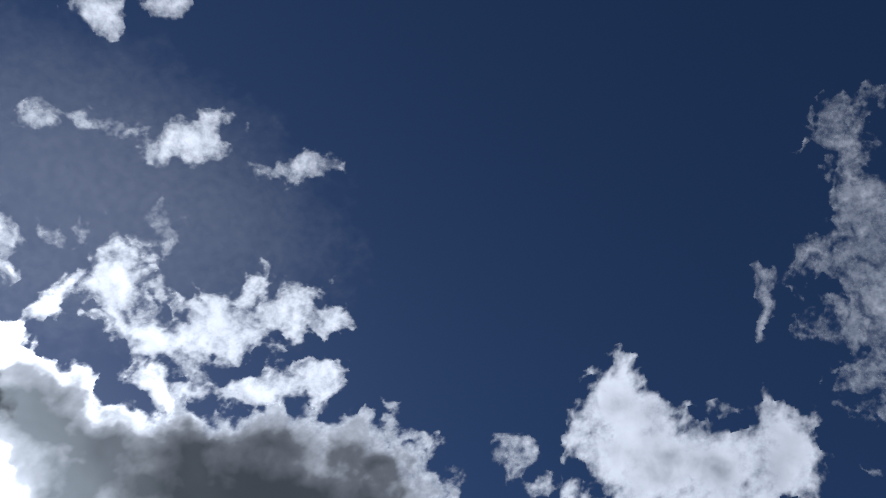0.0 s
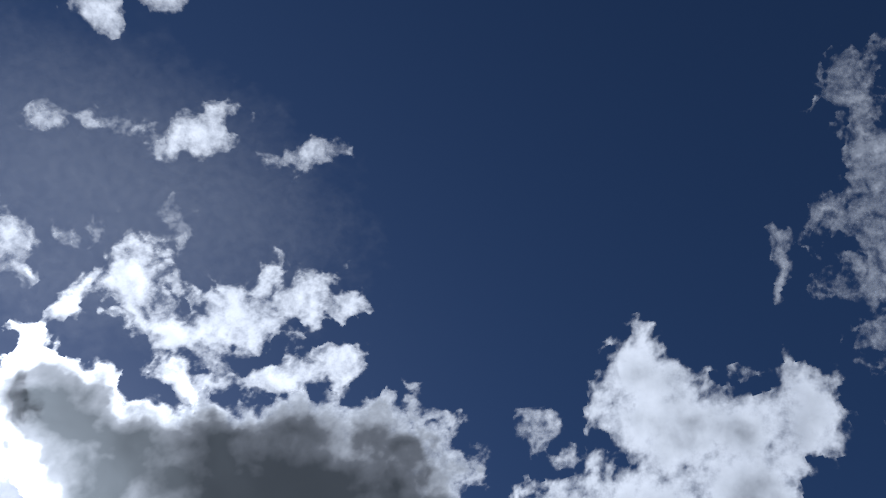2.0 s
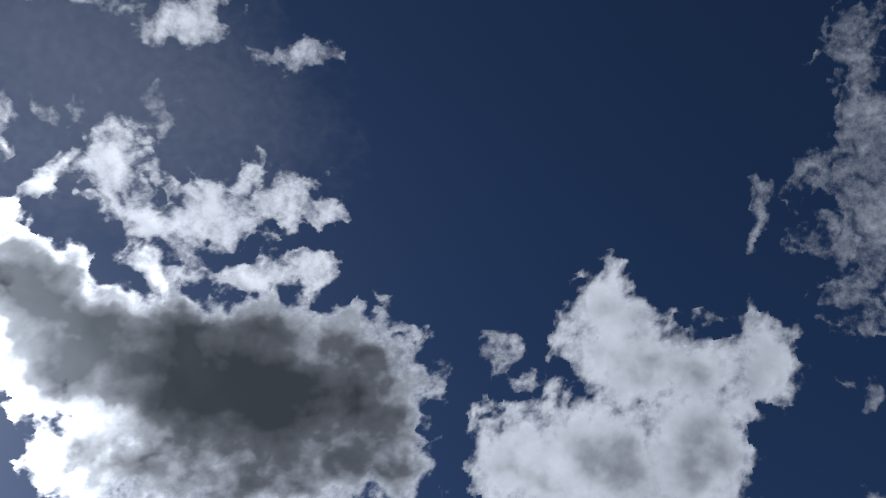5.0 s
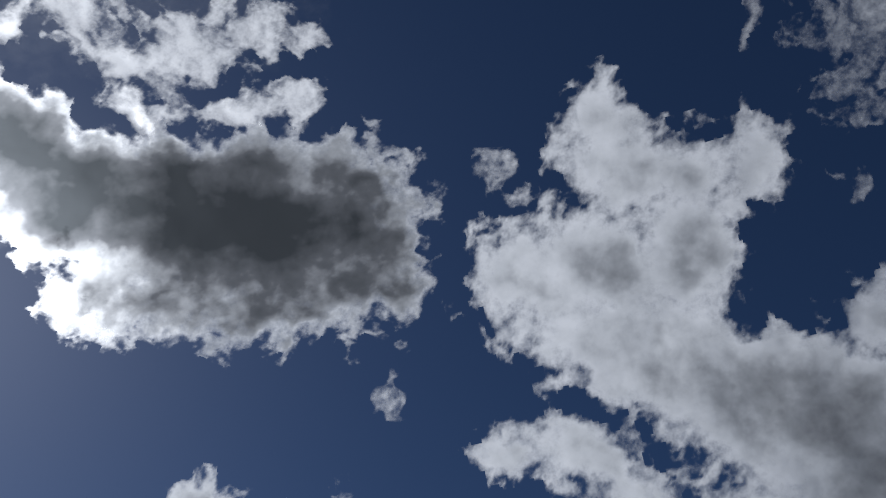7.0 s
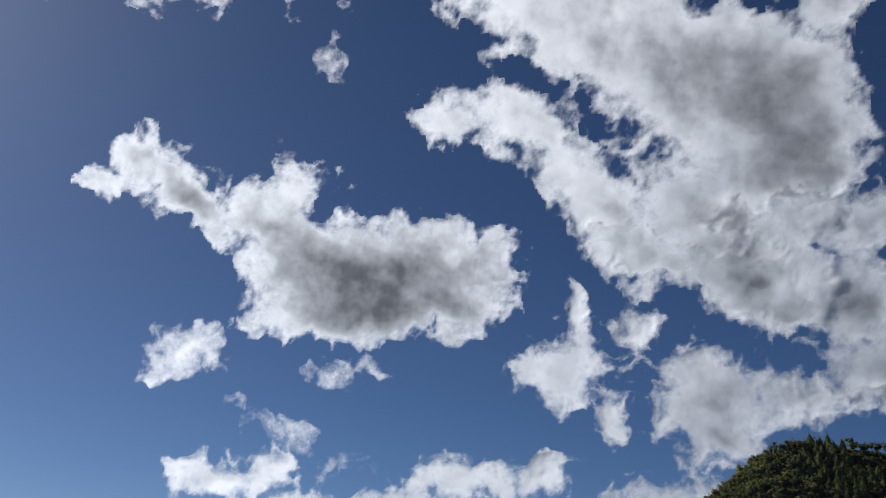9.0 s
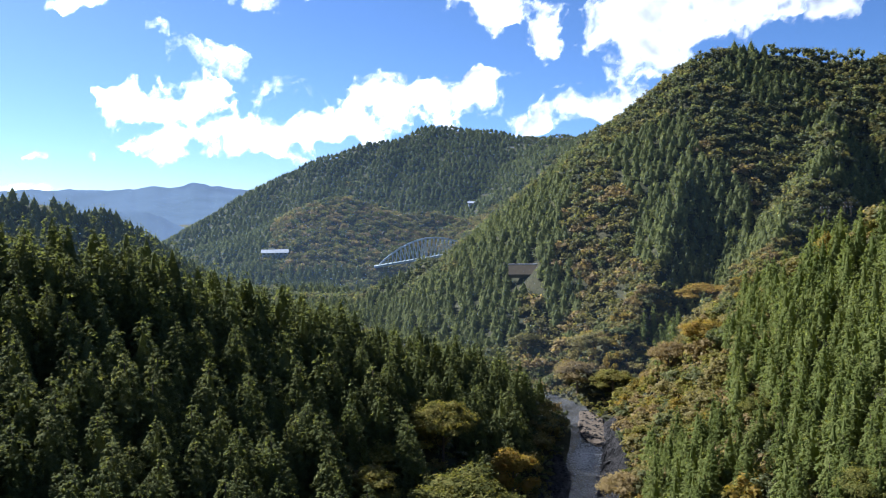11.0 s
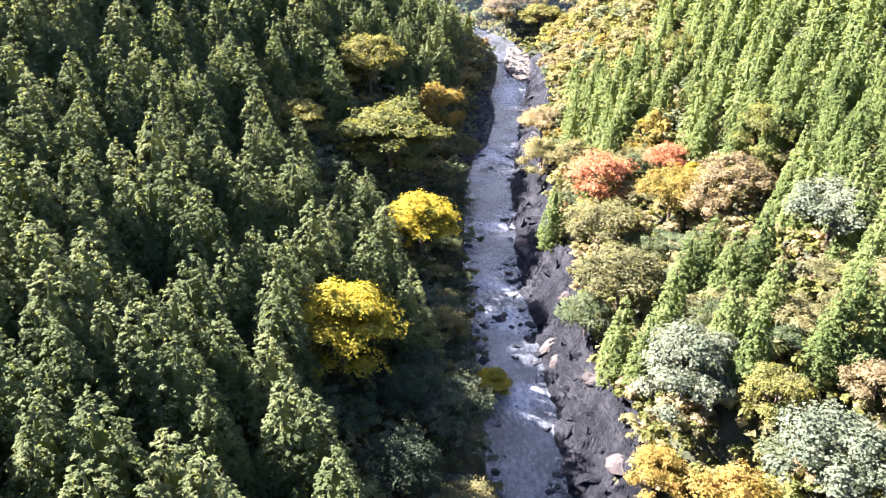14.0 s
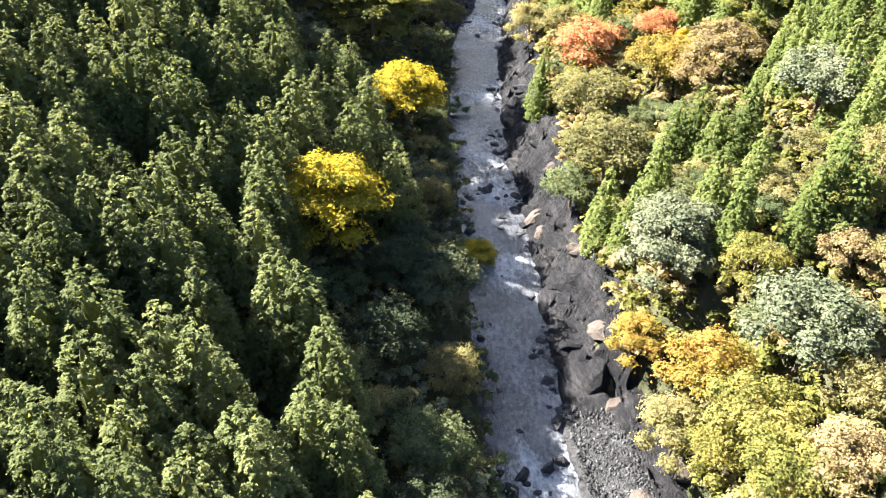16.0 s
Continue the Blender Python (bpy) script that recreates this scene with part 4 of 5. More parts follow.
def cloud(label, az, el, heavy, torn, lobes, mat=None):
    """One cloud nearly 5 km off: a lumpy body bounded by its torn outline, thickest in the middle of its swellings,
    with self-shade baked in.
    """
    a, e = radians(az), radians(el)
    c = np.array([math.sin(a) * math.cos(e), math.cos(a) * math.cos(e), math.sin(e)])
    ex = np.array([math.cos(a), -math.sin(a), 0])
    up = np.cross(ex, c)
    lo = [min(l[i] - max(l[2], l[3]) * 1.5 for l in lobes) for i in (0, 1)]
    hi = [max(l[i] + max(l[2], l[3]) * 1.5 for l in lobes) for i in (0, 1)]
    step = max(0.10, math.sqrt((hi[0] - lo[0]) * (hi[1] - lo[1])) / 195)
    gx, gy = np.arange(lo[0], hi[0], step), np.arange(lo[1], hi[1], step)
    X, Y = np.meshgrid(gx, gy)
    seed = int(abs(az * 13 + el * 7)) + 3
    wx = X + swirl(X * 0.32, Y * 0.32, seed, 6) * 1.25 * torn
    wy = Y + swirl(X * 0.32 + 9, Y * 0.32, seed + 50, 6) * 1.25 * torn
    D = np.full(X.shape, -9.0)
    for lx, ly, rx, ry, rot, weight in lobes:
        t = radians(rot)
        px, py = (wx - lx) * math.cos(t) + (wy - ly) * math.sin(t), -(wx - lx) * math.sin(t) + (wy - ly) * math.cos(t)
        q = 1.0 - np.hypot(px / rx, py / ry)
        D = np.logaddexp(D * 6, q * weight * 6) / 6
    n = swirl(wx * 0.45, wy * 0.45, seed + 7, 6, 0.52)
    ridged = 0.30 - np.abs(swirl(wx * 0.7, wy * 0.7, seed + 90, 5, 0.5))
    body = np.maximum(D, 0)
    billow = 1 - 2.2 * np.abs(swirl(wx * 0.28, wy * 0.28, seed + 33, 5, 0.5))
    D = D + (n * 0.42 + ridged * 0.35) * torn * (0.22 + 0.78 * np.exp(-body * 3.5)) + 0.02
    # self-shadow baked in: density summed towards the sun greys the side away from it
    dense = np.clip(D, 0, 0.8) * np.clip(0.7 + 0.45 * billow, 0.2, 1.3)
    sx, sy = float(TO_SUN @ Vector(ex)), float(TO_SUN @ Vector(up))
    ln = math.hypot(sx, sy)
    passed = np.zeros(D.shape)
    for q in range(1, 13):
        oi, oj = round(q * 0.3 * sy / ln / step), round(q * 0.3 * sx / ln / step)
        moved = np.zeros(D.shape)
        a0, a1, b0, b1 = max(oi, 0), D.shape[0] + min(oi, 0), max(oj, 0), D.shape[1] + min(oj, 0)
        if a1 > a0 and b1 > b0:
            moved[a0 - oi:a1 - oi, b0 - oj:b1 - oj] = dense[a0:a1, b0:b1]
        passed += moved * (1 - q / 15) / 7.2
    # the body's own depth, plus the baked shade from the sun's side
    shaded_thick = heavy * (0.62 * (1 - np.exp(-np.maximum(D, 0) * (1.3 + 0.7 * heavy))) + (0.62 * passed / max(1.0, heavy) + 0.2 * dense) * np.clip(D / 0.3, 0, 1))
    cover = (1 - np.exp(-np.maximum(D, 0) * 2.6)) * min(1.15, heavy * 1.15 + (0.12 if mat is None else 0.0)) + np.minimum(D, 0)
    dist = 4880 - 36 * body / (0.4 + body) * min(1.0, heavy) - 22 * swirl(X * 0.18, Y * 0.18, seed + 11, 2) * np.clip(body * 2, 0, 1)
    P = c[None, None, :] + ex * np.radians(X)[..., None] + up * np.radians(Y)[..., None]
    P = P / np.linalg.norm(P, axis=2)[..., None] * dist[..., None] + np.array([0, 0, EYE_Z])
    keep = D > -0.05
    keep[0], keep[-1], keep[:, 0], keep[:, -1] = False, False, False, False
    idx = -np.ones(keep.shape, int)
    idx[keep] = np.arange(keep.sum())
    quad = keep[:-1, :-1] & keep[1:, :-1] & keep[:-1, 1:] & keep[1:, 1:]
    j, i = np.where(quad)
    faces = np.stack([idx[j, i], idx[j, i + 1], idx[j + 1, i + 1], idx[j + 1, i]], 1)
    if len(faces) == 0:
        return
    me = mesh_of("cloud", P[keep], faces, True)
    me.attributes.new("shaded_thickness", "FLOAT", "POINT").data.foreach_set("value", shaded_thick.astype(np.float32)[keep])
    me.attributes.new("cover", "FLOAT", "POINT").data.foreach_set("value", cover.astype(np.float32)[keep])
    tagged(part("cloud", me, mat or CLOUD), label, "cloud", "clouds in the sky")


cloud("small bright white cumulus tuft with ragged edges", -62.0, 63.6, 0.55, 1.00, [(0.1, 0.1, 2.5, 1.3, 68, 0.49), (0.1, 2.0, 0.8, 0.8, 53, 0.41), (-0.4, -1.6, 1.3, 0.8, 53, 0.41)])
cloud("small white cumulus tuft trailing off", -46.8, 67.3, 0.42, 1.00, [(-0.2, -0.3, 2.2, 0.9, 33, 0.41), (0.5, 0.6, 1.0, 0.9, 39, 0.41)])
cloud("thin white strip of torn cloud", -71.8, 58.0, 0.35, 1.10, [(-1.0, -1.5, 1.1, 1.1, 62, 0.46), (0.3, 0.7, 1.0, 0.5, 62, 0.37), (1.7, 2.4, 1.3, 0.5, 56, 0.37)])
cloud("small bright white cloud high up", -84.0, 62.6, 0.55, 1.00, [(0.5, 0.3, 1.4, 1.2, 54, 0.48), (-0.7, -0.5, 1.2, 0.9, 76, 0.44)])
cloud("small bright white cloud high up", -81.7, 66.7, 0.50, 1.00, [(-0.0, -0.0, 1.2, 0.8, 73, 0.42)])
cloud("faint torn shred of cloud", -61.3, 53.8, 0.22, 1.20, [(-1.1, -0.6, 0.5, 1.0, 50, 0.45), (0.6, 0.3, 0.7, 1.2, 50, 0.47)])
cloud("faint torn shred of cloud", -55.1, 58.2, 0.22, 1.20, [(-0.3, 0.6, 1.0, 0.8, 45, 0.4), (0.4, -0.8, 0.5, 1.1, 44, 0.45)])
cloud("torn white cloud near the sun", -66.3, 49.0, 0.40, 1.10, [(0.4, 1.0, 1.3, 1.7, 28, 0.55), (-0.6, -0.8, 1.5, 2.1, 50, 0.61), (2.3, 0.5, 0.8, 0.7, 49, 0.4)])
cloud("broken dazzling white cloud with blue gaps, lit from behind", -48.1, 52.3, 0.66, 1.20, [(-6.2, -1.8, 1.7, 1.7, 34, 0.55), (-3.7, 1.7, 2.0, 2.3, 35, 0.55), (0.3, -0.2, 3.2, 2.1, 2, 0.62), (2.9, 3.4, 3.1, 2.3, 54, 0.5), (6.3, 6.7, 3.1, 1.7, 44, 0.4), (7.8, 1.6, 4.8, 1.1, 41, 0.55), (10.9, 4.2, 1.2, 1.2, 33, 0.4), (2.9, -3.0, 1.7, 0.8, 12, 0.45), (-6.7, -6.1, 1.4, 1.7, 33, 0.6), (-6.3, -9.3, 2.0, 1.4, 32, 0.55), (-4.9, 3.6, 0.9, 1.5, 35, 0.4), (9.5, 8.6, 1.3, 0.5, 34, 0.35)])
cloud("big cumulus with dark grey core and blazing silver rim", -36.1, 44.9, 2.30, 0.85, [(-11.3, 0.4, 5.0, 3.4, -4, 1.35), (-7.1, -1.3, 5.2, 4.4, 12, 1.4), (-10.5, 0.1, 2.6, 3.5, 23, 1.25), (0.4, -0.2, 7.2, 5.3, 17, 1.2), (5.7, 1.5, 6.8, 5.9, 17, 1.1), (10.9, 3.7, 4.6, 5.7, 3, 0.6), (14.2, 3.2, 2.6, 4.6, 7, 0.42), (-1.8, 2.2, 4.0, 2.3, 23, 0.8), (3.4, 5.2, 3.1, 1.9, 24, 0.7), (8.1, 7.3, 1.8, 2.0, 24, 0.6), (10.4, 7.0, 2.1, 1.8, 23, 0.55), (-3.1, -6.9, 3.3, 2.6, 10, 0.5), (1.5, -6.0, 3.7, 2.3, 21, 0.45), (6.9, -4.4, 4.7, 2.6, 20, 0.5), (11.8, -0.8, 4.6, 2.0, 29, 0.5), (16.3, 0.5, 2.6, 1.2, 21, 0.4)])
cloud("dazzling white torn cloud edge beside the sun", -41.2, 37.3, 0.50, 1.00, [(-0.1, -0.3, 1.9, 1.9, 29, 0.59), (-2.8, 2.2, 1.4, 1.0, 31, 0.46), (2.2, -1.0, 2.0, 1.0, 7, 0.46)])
# sheet added to whiten the zone of glare next to the sun
cloud("white cloud sheet filling the glare beside the sun", -55.4, 41.2, 0.50, 1.00, [(-0.5, 1.4, 1.9, 2.0, 37, 0.6), (0.4, -1.3, 1.9, 2.0, 36, 0.5)])
# added sheet just above the sun that imitates its white glare
cloud("thin white veil added in place of the sun's glare", -52.0, 40.8, 0.15, 0.12, [(-0.0, 0.0, 4.4, 4.2, 31, 1.0)], VEIL)
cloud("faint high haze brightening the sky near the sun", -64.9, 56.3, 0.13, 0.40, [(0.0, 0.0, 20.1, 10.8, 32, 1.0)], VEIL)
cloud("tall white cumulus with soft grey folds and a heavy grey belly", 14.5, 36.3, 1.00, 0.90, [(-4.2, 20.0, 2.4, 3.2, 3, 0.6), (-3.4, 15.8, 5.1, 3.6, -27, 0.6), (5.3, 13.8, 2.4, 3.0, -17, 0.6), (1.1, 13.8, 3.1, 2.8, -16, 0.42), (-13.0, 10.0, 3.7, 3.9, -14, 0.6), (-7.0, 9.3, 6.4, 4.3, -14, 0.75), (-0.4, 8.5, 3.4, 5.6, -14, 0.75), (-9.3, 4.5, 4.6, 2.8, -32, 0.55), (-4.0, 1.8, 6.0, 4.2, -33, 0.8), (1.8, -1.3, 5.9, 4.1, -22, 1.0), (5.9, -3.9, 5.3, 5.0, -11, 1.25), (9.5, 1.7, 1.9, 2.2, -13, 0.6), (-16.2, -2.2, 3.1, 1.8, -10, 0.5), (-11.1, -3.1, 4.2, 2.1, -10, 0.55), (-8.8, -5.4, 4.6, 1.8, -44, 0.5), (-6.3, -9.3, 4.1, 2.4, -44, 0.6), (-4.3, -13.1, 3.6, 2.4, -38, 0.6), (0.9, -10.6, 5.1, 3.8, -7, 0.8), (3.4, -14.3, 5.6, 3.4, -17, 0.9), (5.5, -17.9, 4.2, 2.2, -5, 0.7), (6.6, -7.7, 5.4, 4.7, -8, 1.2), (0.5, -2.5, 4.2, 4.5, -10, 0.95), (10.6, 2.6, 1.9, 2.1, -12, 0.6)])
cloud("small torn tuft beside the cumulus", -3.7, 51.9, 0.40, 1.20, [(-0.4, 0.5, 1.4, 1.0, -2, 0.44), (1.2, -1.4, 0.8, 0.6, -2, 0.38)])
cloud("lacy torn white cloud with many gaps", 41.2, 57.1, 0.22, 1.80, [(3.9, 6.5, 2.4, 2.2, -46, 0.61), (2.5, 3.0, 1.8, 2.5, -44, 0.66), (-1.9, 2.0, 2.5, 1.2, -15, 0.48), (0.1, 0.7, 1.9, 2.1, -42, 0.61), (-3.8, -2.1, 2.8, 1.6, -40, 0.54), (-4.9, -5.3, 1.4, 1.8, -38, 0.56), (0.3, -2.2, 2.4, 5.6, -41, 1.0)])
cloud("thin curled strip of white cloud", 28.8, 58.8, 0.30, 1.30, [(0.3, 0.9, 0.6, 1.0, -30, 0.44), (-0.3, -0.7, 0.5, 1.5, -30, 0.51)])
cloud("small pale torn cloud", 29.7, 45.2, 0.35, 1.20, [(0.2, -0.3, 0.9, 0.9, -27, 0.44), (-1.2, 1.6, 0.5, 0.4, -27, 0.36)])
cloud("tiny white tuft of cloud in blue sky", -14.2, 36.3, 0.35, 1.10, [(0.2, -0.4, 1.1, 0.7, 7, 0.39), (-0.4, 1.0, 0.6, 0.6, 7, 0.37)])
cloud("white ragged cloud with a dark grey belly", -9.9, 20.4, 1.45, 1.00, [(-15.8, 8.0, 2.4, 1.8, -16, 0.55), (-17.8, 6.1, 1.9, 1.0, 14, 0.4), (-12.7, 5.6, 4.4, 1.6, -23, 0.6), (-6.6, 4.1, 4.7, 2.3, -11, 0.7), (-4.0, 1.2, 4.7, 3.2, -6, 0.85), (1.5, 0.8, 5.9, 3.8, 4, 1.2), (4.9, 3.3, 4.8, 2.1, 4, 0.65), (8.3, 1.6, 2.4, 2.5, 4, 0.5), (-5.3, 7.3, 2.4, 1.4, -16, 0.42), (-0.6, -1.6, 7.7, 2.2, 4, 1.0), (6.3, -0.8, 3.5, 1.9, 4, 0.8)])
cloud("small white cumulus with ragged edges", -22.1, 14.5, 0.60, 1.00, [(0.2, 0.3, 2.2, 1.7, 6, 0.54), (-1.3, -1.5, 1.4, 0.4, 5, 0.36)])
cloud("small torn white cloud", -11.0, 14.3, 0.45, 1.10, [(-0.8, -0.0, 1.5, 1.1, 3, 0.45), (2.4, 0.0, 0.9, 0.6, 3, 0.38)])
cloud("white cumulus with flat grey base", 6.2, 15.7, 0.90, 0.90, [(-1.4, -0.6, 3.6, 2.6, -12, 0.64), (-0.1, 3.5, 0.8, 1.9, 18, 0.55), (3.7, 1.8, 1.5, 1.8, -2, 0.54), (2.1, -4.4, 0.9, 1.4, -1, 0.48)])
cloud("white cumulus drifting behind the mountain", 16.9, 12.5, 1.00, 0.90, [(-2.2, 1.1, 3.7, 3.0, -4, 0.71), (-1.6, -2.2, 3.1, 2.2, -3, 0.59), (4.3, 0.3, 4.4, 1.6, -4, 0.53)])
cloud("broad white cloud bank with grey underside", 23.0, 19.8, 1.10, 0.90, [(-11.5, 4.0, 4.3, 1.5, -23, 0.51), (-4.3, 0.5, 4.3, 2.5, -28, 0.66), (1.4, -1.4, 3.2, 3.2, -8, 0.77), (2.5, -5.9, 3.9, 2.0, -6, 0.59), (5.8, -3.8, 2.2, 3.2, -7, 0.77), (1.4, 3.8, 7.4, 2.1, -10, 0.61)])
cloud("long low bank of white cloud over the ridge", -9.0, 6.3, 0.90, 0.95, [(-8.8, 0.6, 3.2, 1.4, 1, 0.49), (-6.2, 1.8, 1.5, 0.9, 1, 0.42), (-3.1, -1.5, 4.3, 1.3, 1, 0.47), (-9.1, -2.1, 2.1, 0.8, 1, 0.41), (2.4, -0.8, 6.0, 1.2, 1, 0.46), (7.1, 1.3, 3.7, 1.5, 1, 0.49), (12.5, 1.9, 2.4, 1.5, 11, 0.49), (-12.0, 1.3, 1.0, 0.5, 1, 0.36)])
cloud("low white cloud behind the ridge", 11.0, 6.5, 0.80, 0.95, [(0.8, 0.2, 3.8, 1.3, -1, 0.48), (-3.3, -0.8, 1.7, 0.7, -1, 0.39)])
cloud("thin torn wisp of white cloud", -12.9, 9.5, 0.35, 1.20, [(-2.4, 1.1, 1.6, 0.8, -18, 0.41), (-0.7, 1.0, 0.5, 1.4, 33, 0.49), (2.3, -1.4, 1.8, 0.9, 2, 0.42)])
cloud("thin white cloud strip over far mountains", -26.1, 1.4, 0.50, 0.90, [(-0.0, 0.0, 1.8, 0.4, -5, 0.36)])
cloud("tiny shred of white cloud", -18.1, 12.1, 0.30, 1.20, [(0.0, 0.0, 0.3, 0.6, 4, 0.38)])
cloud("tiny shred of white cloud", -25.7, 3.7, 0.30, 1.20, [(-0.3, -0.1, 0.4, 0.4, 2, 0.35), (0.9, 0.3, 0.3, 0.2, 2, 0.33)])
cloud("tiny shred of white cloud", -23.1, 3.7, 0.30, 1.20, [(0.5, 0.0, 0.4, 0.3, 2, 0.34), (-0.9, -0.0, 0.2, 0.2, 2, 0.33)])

# ---- rocks and gravel by the stream ----
def rock_mesh(seed, flat, rough):
    """A weathered boulder with flat broken faces."""
    rng = random.Random(seed)
    bm = bmesh.new()
    bmesh.ops.create_icosphere(bm, subdivisions=2, radius=1.0)
    cuts = [(Vector((rng.uniform(-1, 1), rng.uniform(-1, 1), rng.uniform(-0.6, 1))).normalized(), rng.uniform(0.45, 0.8)) for _ in range(7)]
    for v in bm.verts:
        for n, d in cuts:
            over = v.co.dot(n) - d
            if over > 0:
                v.co -= n * over * 0.92
        v.co *= 1 + rough * noise.noise(v.co * 1.7 + Vector((seed * 3.1, 0, 0)))
        v.co.z *= flat
    me = bpy.data.meshes.new("rock")
    bm.to_mesh(me)
    bm.free()
    return me


ROCKS = [rock_mesh(s, 0.55 + 0.1 * (s % 4), 0.35) for s in range(9)]
ROCK_SETS = {}


def rock(x, y, z, size, mat, label, turn, tilt=(0, 0), stretch=(1, 1, 1)):
    k = (int(abs(x * 31 + y * 17)) % len(ROCKS), mat.name)
    if k not in ROCK_SETS:
        ROCK_SETS[k] = ROCKS[k[0]].copy()
        ROCK_SETS[k].materials.append(mat)
    ob = tagged(new("rock", ROCK_SETS[k]), label, "rock", "rocks along the stream")
    ob.matrix_world = Matrix.LocRotScale((x, y, z), Euler((tilt[0], tilt[1], turn)), tuple(size * q for q in stretch))
    return ob


def build_rocks():
    rng = random.Random(77)
    # the right bank: ledges of dark rock, paler higher up
    for i in range(150):
        y = rng.uniform(33, 205) if i > 60 else rng.uniform(33, 110)
        u = rng.uniform(3.6, 9.5)
        if 40 < y < 54 and u < 9:
            continue
        x = float(stream_at(y)) + u
        s = rng.uniform(0.5, 1.5) * (1.35 if u > 5 else 0.8)
        pale = u > 8.8
        rock(x, y, float(land(x, y)) + 0.1 * s, s, ROCK_PALE if pale else ROCK_LAYERED,
             "pale weathered rock on the bank" if pale else "dark rock beside the stream", rng.uniform(0, 6.28), (rng.uniform(-0.3, 0.3), rng.uniform(-0.3, 0.3)), (1.0, 1.5, 0.8))
    # big slabs that lean into the water
    for y, u, s in ((56, 6.6, 3.0), (60.5, 7.2, 3.4), (65, 6.6, 2.6), (70, 6.2, 2.6), (75, 6.4, 2.2), (82, 6.0, 2.4), (90, 5.8, 2.0), (97, 6.0, 2.2), (105, 6.0, 2.0), (116, 6.2, 2.2), (124, 6.4, 2.0), (54, 9.6, 3.0), (49, 12.5, 2.6)):
        x = float(stream_at(y)) + u
        rock(x, y, float(land(x, y)) * 0.55, s, ROCK_LAYERED, "large dark rock slab leaning into the stream", rng.uniform(-0.3, 0.3), (0.0, -0.35), (1.0, 1.7, 0.8))
    for y, u, s in ((47.5, 13.5, 1.7), (44.5, 13.0, 1.5), (42, 15.0, 1.8), (52, 13.5, 1.1), (69, 10.9, 0.9), (88, 10.2, 1.0), (112, 9.8, 1.2), (118, 9.4, 1.1), (117.5, 5.3, 2.2), (114.5, 6.0, 1.8), (88.5, 6.0, 2.0), (84.8, 6.2, 1.7), (71, 7.6, 1.5)):
        x = float(stream_at(y)) + u
        rock(x, y, float(land(x, y)) + 0.2, s, ROCK_PALE, "pale tan boulder on the bank", rng.uniform(0, 6.28), (0, 0.1), (1.2, 1.0, 0.8))
    # stones in the stream and along its left edge
    for i in range(190):
        y = rng.gauss(rng.choice((47, 60, 66, 84, 97, 106, 128, 160)), 3.5) if i % 3 else rng.uniform(36, 200)
        u = rng.choice((rng.uniform(-4.4, -3.2), rng.uniform(-3, 3), rng.uniform(2.2, 4.4), rng.uniform(2.8, 4.6)))
        x = float(stream_at(y)) + u
        s = rng.uniform(0.2, 0.5) if i % 4 else rng.uniform(0.5, 0.95)
        rock(x, y, 0.03, s, ROCK_DARK, "dark stone breaking the water", rng.uniform(0, 6.28), (rng.uniform(-0.2, 0.2), rng.uniform(-0.2, 0.2)), (1.3, 1.0, 0.5))
    for y, u, s in ((50.0, -5.3, 1.6), (47.8, 0.6, 0.9), (47.2, -2.2, 0.8), (45.5, -3.4, 1.0), (48.6, 2.2, 0.8), (53.5, 3.0, 0.9)):
        x = float(stream_at(y)) + u
        rock(x, y, 0.15, s, ROCK_PALE if u < -5 else ROCK_DARK, "boulder at the head of a rapid", rng.uniform(0, 6.28), (0.1, 0.2), (1.4, 0.8, 0.7))


build_rocks()


def build_ledges():
    """The rock shelf between the stream and the wood on its right bank, stepped and cracked."""
    ys, us = np.arange(28, 232, 0.26), np.arange(3.2, 12.4, 0.2)
    y, u = np.meshgrid(ys, us, indexing="ij")
    x = stream_at(y) + u
    # beds of rock that dip across the stream, broken off along their edges and cracked
    lean = x * 0.62 + y * 0.34 + fbm(x / 3.5, y / 3.5, 19, 3) * 3.2
    saw = (lean / 1.7) % 1.0
    fine = (lean / 0.55 + fbm(x / 1.2, y / 1.2, 29, 2) * 1.5) % 1.0
    step = 1.1 * saw * (0.4 + 1.6 * value_noise(x / 4, y / 7, 61)) + 0.30 * fine + fbm(x / 2.6, y / 4.5, 41, 4) * 2.2 + fbm(x / 0.8, y / 1.0, 77, 3) * 0.5
    z = land(x, y) + 0.1 + step * np.clip((u - 3.2) / 2.0, 0, 1) * np.clip((12.4 - u) / 1.5, 0, 1) - 0.5 * np.clip((4.0 - u) / 0.8, 0, 1)
    z = np.where((y > 38) & (y < 57.5) & (u < 9.8), z - 3.0, z)
    n = len(us)
    i, j = np.meshgrid(np.arange(len(ys) - 1), np.arange(n - 1), indexing="ij")
    faces = np.stack([i * n + j, i * n + j + 1, (i + 1) * n + j + 1, (i + 1) * n + j], -1).reshape(-1, 4)
    me = mesh_of("rock_shelf", np.stack([x, y, z], -1).reshape(-1, 3), faces)
    tagged(part("rock_shelf", me, ROCK_LAYERED), "dark cracked rock shelf along the stream", "rock", kind="structure")


build_ledges()


def stone_mesh(name, bodies):
    """Many small stones in one mesh, each a closed solid of its own: arrays of six corners."""
    sides = ((0, 1, 4), (1, 2, 4), (2, 3, 4), (3, 0, 4), (1, 0, 5), (2, 1, 5), (3, 2, 5), (0, 3, 5))
    return mesh_of(name, np.concatenate(bodies), [tuple(6 * n + q for q in f) for n in range(len(bodies)) for f in sides])


